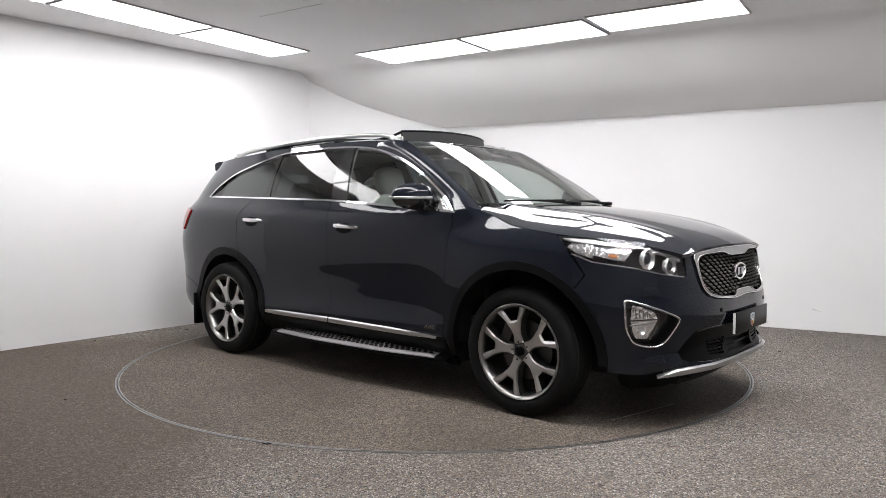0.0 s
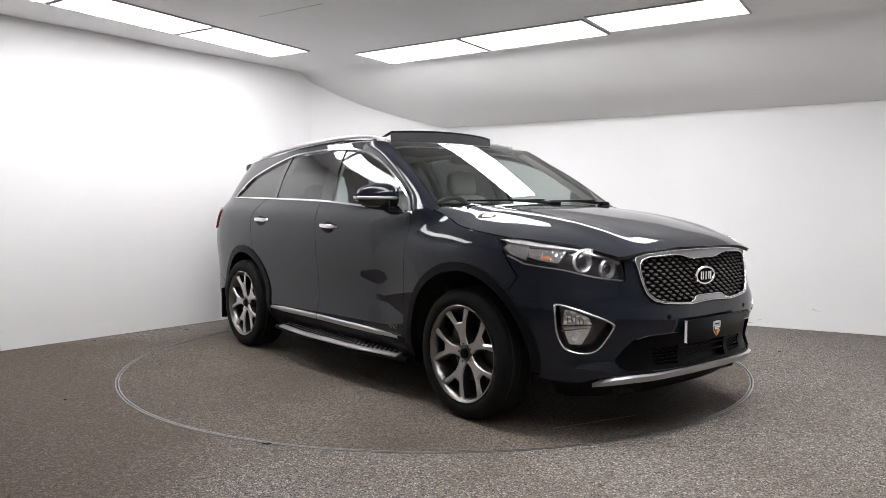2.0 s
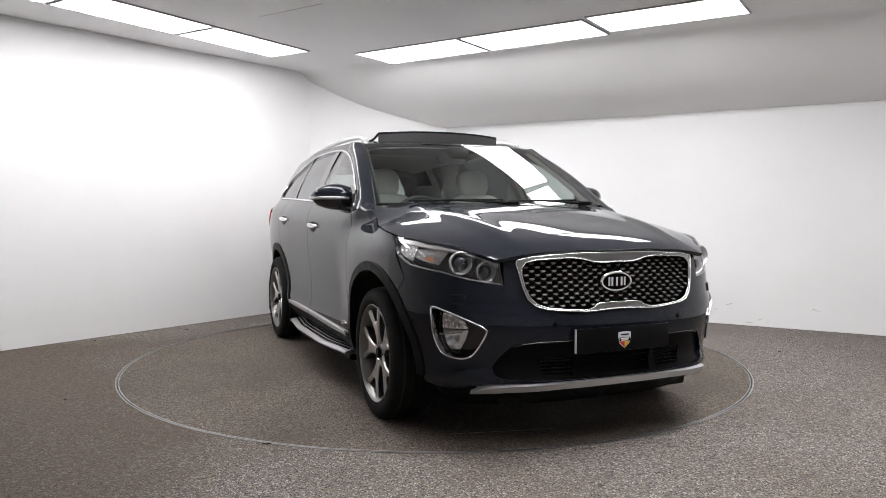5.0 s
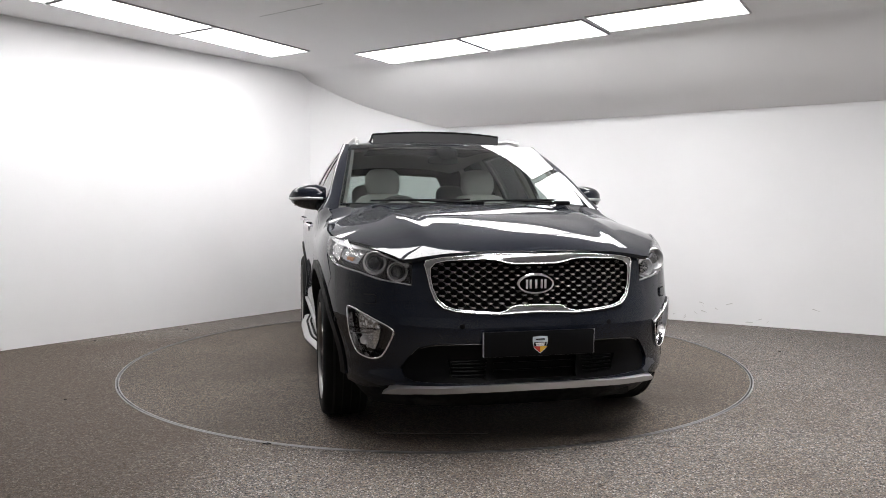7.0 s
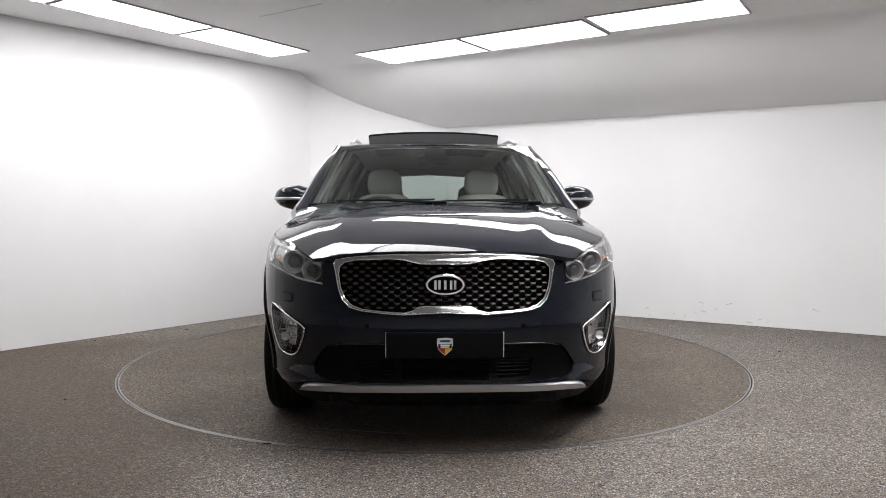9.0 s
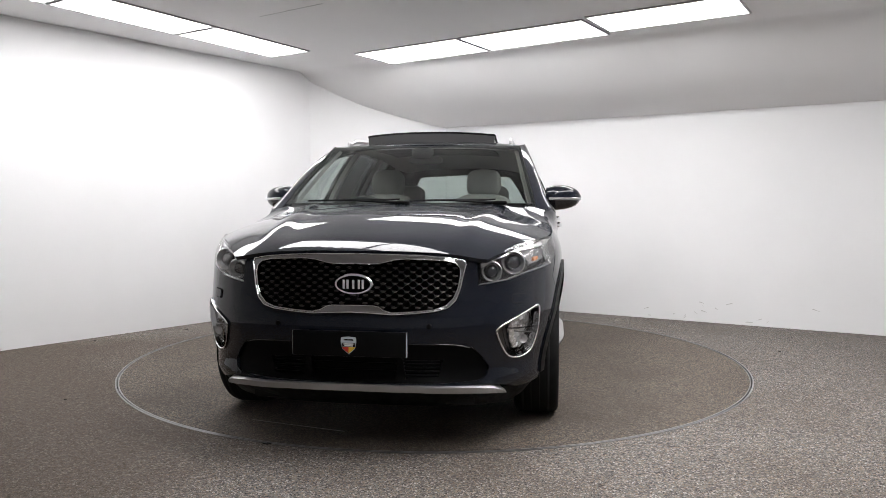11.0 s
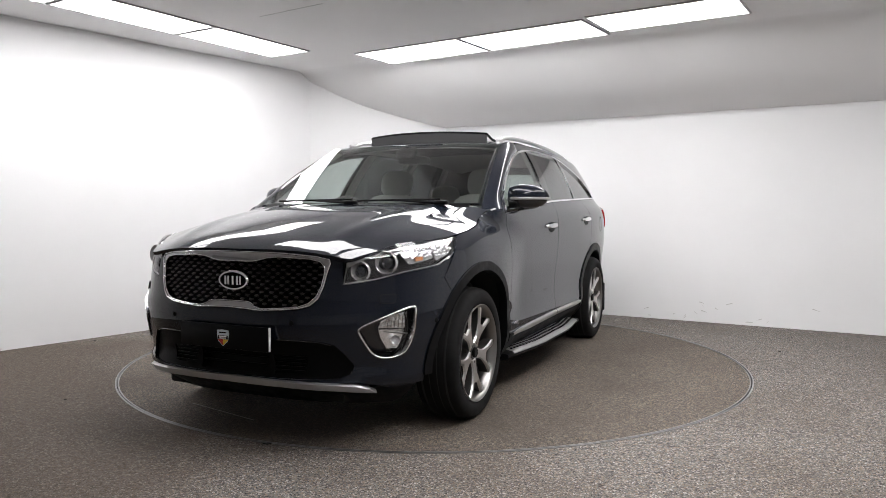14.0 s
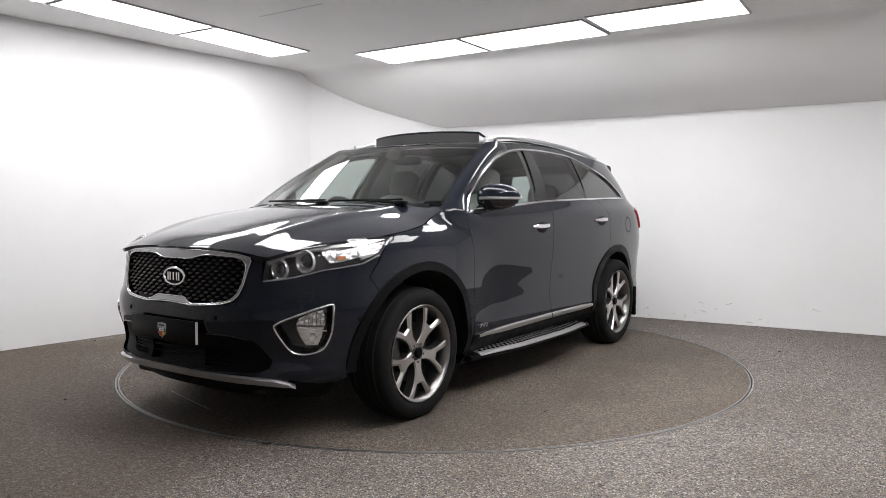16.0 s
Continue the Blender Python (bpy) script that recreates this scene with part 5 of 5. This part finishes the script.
def seat(x, y, z, wide):
    r = Matrix.Rotation(radians(-16), 4, "Y")
    b = P_("seat", puffy((0.52, wide, 0.20), (x + 0.28, y, z - 0.10)), M_LEATHER, "pale grey leather seat")
    part("backrest", puffy((0.17, wide, 0.66), (x - 0.03, y, z + 0.28), r), M_LEATHER, b)
    for dy in ((0,) if wide < 0.7 else (-0.38, 0.38)):
        part("headrest", puffy((0.12, 0.265, 0.215), (x - 0.155, y + dy, z + 0.688), r, 0.66), M_LEATHER, b, "pale grey leather headrest")
        for k in (-0.06, 0.06):
            part("headrest_post", tube([(x - 0.14, y + dy + k, z + 0.60), (x - 0.12, y + dy + k, z + 0.54)], 0.007), M_CHROME, b)


seat(0.02, 0.375, 0.645, 0.50)
seat(0.02, -0.375, 0.645, 0.50)
seat(-0.92, 0.0, 0.55, 1.25)

# mirror and sensor pod behind the windscreen
P_("mirror_inside", puffy((0.035, 0.24, 0.062), (0.30, 0.0, 1.485), Matrix.Rotation(radians(12), 4, "Z"), 0.6), M_TRIMDARK)
pod = screen(0, 1.54)
P_("sensor_pod", puffy((0.12, 0.15, 0.06), (pod.x - 0.05, 0, 1.53), Matrix.Rotation(radians(30), 4, "Y"), 0.6), M_BLACK)

# ---- outside fittings ----
def fittings(sd):
    # door mirror
    rings = []
    for t in np.linspace(0, 1, 13):
        y = 0.858 + 0.230 * t
        k = max(1 - t ** 3.2, 0.012) ** 0.5 * (0.80 + 0.2 * min(1.0, t / 0.25))
        cx = 0.625 - 0.055 * t * t
        cz = 1.212 + 0.004 * t
        ring = []
        for j in range(20):
            a = 2 * math.pi * j / 20
            c, s = math.cos(a), math.sin(a)
            rx = 0.095 * (1.0 if c > 0 else 0.55)
            ring.append((cx + rx * k * math.copysign(abs(c) ** 0.8, c), sd * y, cz + 0.084 * k * math.copysign(abs(s) ** 0.8, s)))
        rings.append(ring)
    bm = loft(rings, True, True)
    up = bm.copy()
    bmesh.ops.bisect_plane(up, geom=up.verts[:] + up.edges[:] + up.faces[:], plane_co=(0, 0, 1.208), plane_no=(0, 0, 1), clear_inner=True)
    lo = bm
    bmesh.ops.bisect_plane(lo, geom=lo.verts[:] + lo.edges[:] + lo.faces[:], plane_co=(0, 0, 1.205), plane_no=(0, 0, -1), clear_inner=True)
    mr = P_("door_mirror", up, M_PAINT, "door mirror with painted cap", angle=60)
    part("lower_shell", lo, M_GLOSS, mr, "gloss black lower shell", angle=60)
    pts = []
    for t in np.linspace(0.10, 0.98, 12):
        y = 0.858 + 0.230 * t
        k = max(1 - t ** 3.2, 0.012) ** 0.5 * (0.80 + 0.2 * min(1.0, t / 0.25))
        pts.append((0.625 - 0.055 * t * t + 0.095 * k + 0.001, sd * y, 1.205))
    pts.append((pts[-1][0] - 0.05, sd * 1.0870, 1.207))
    part("indicator_strip", tube(pts, 0.0085, None, 8, (0.5, 1.0)), M_SILVER, mr, "silver indicator strip")
    part("mirror_glass", box((0.004, 0.15, 0.11), (0.572, sd * 0.98, 1.212), 0.001), M_CHROME, mr)
    arm = [(0.66, sd * 0.845, 1.135), (0.65, sd * 0.89, 1.142), (0.63, sd * 0.94, 1.155)]
    part("arm", tube(arm, [0.05, 0.04, 0.035], None, 12, (1.0, 0.5)), M_GLOSS, mr)
    # roof rail
    xs_ = np.linspace(0.20, -1.74, 34)
    pts = []
    for x in xs_:
        y = roof_half(x) - 0.075
        base = roof(x, y).z
        t = (0.20 - x) / 1.94
        rise = 0.038 * (1 - (2 * abs(t - 0.5)) ** 8) * (1 - 0.25 * t)
        pts.append((x, sd * y, base + rise))
    pts[0] = (0.225, pts[0][1], pts[0][2] - 0.015)
    rail = P_("roof_rail", tube(pts, 0.0145, None, 10, (0.9, 1.0)), M_SILVER, "satin silver roof rail")
    for x in (0.15, -1.66):
        y = roof_half(x) - 0.075
        part("rail_foot", box((0.11, 0.024, 0.040), (x, sd * y, roof(x, y).z + 0.010), 0.01), M_SILVER, rail)
    # fuel flap ring on the car's left
    if sd > 0:
        rings = []
        for r in (0.062, 0.0665):
            rings.append([skin(sx(-1.66 + r * math.cos(a), 1.0), 1.00 + r * math.sin(a)) + Vector((0, 0.0015, 0)) for a in (2 * math.pi * k / 40 for k in range(40))])
        P_("fuel_flap_seam", loft(rings, True), M_GAP)


both(fittings)

# wind deflector at the open sunroof
rings = []
for y in np.linspace(-0.475, 0.475, 21):
    e = abs(y) / 0.475
    x = 0.185 - 0.10 * e ** 2.4
    zb = roof(x, y).z
    zt = 1.692 - 0.014 * e ** 2
    rings.append([(x + 0.012, y, zb - 0.01), (x, y, zt), (x - 0.012, y, zt), (x - 0.004, y, zb - 0.01)])
dfl = P_("wind_deflector", loft(rings, True, True), M_MESH, "raised black mesh wind deflector")
pts = []
for y in np.linspace(-0.475, 0.475, 21):
    e = abs(y) / 0.475
    pts.append((0.179 - 0.10 * e ** 2.4, y, 1.692 - 0.014 * e ** 2))
part("top_bar", tube(pts, 0.009, None, 8), M_BLACK, dfl, "black top bar")
for sd in (1, -1):
    part("side_arm", tube([(0.08, sd * 0.475, 1.675), (-0.02, sd * 0.478, 1.645), (-0.20, sd * 0.48, 1.63)], 0.009, None, 6), M_BLACK, dfl)

# wipers
for y0, y1 in ((-0.62, -0.02), (0.02, 0.56)):
    pts = []
    for k in range(9):
        y = y0 + (y1 - y0) * k / 8
        c = screen(y, 1.176 + 0.008 * k / 8)
        pts.append(tuple(c + Vector((0.018, 0, 0.012))))
    wp = P_("wiper", tube(pts, 0.0065, None, 6), M_BLACK, "black windscreen wiper")
    part("arm", tube([tuple(screen(y1 + 0.03, 1.165) + Vector((0.05, 0, 0.01))), pts[4]], [0.011, 0.007], None, 6), M_BLACK, wp)
    part("pivot_cap", puffy((0.05, 0.09, 0.028), tuple(screen(y1 + 0.03, 1.165) + Vector((0.05, 0, 0.01)))), M_BLACK, wp)

# lettering on the front doors
def lettering(sd):
    cu = bpy.data.curves.new("lettering", "FONT")
    cu.body, cu.size, cu.extrude, cu.align_x, cu.align_y = "AWD", 0.036, 0.002, "CENTER", "CENTER"
    cu.shear = 0.15
    ob = new("lettering_curve", cu)
    me = bpy.data.meshes.new_from_object(ob.evaluated_get(bpy.context.evaluated_depsgraph_get()))
    bpy.data.objects.remove(ob)
    me.materials.append(M_CHROME)
    x, z = 0.735, 0.425
    m = Matrix.Translation((x, sd * (width(x, z) + 0.007), z)) @ Matrix.Rotation(math.pi if sd > 0 else 0, 4, "Z") @ Matrix.Rotation(math.pi / 2, 4, "X")
    t = new("lettering", me)
    t.parent, t.matrix_basis = car, m
    t["label"] = "small chrome letters AWD"


both(lettering)


def motions():
    rows = []
    for k in range(17):
        th = -1.5375 - 0.09330 * (k - 9)
        c, s = math.cos(th), math.sin(th)
        rows.append((float(k), pose(0.025 * c + 0.019 * s, 0.025 * s - 0.019 * c, 0, 0, 0, math.degrees(th))))
    walk(car, rows)
    walk(disc, [(t, pose(0, 0, 0, 0, 0, math.degrees(-0.09330 * t))) for t in range(17)])


motions()
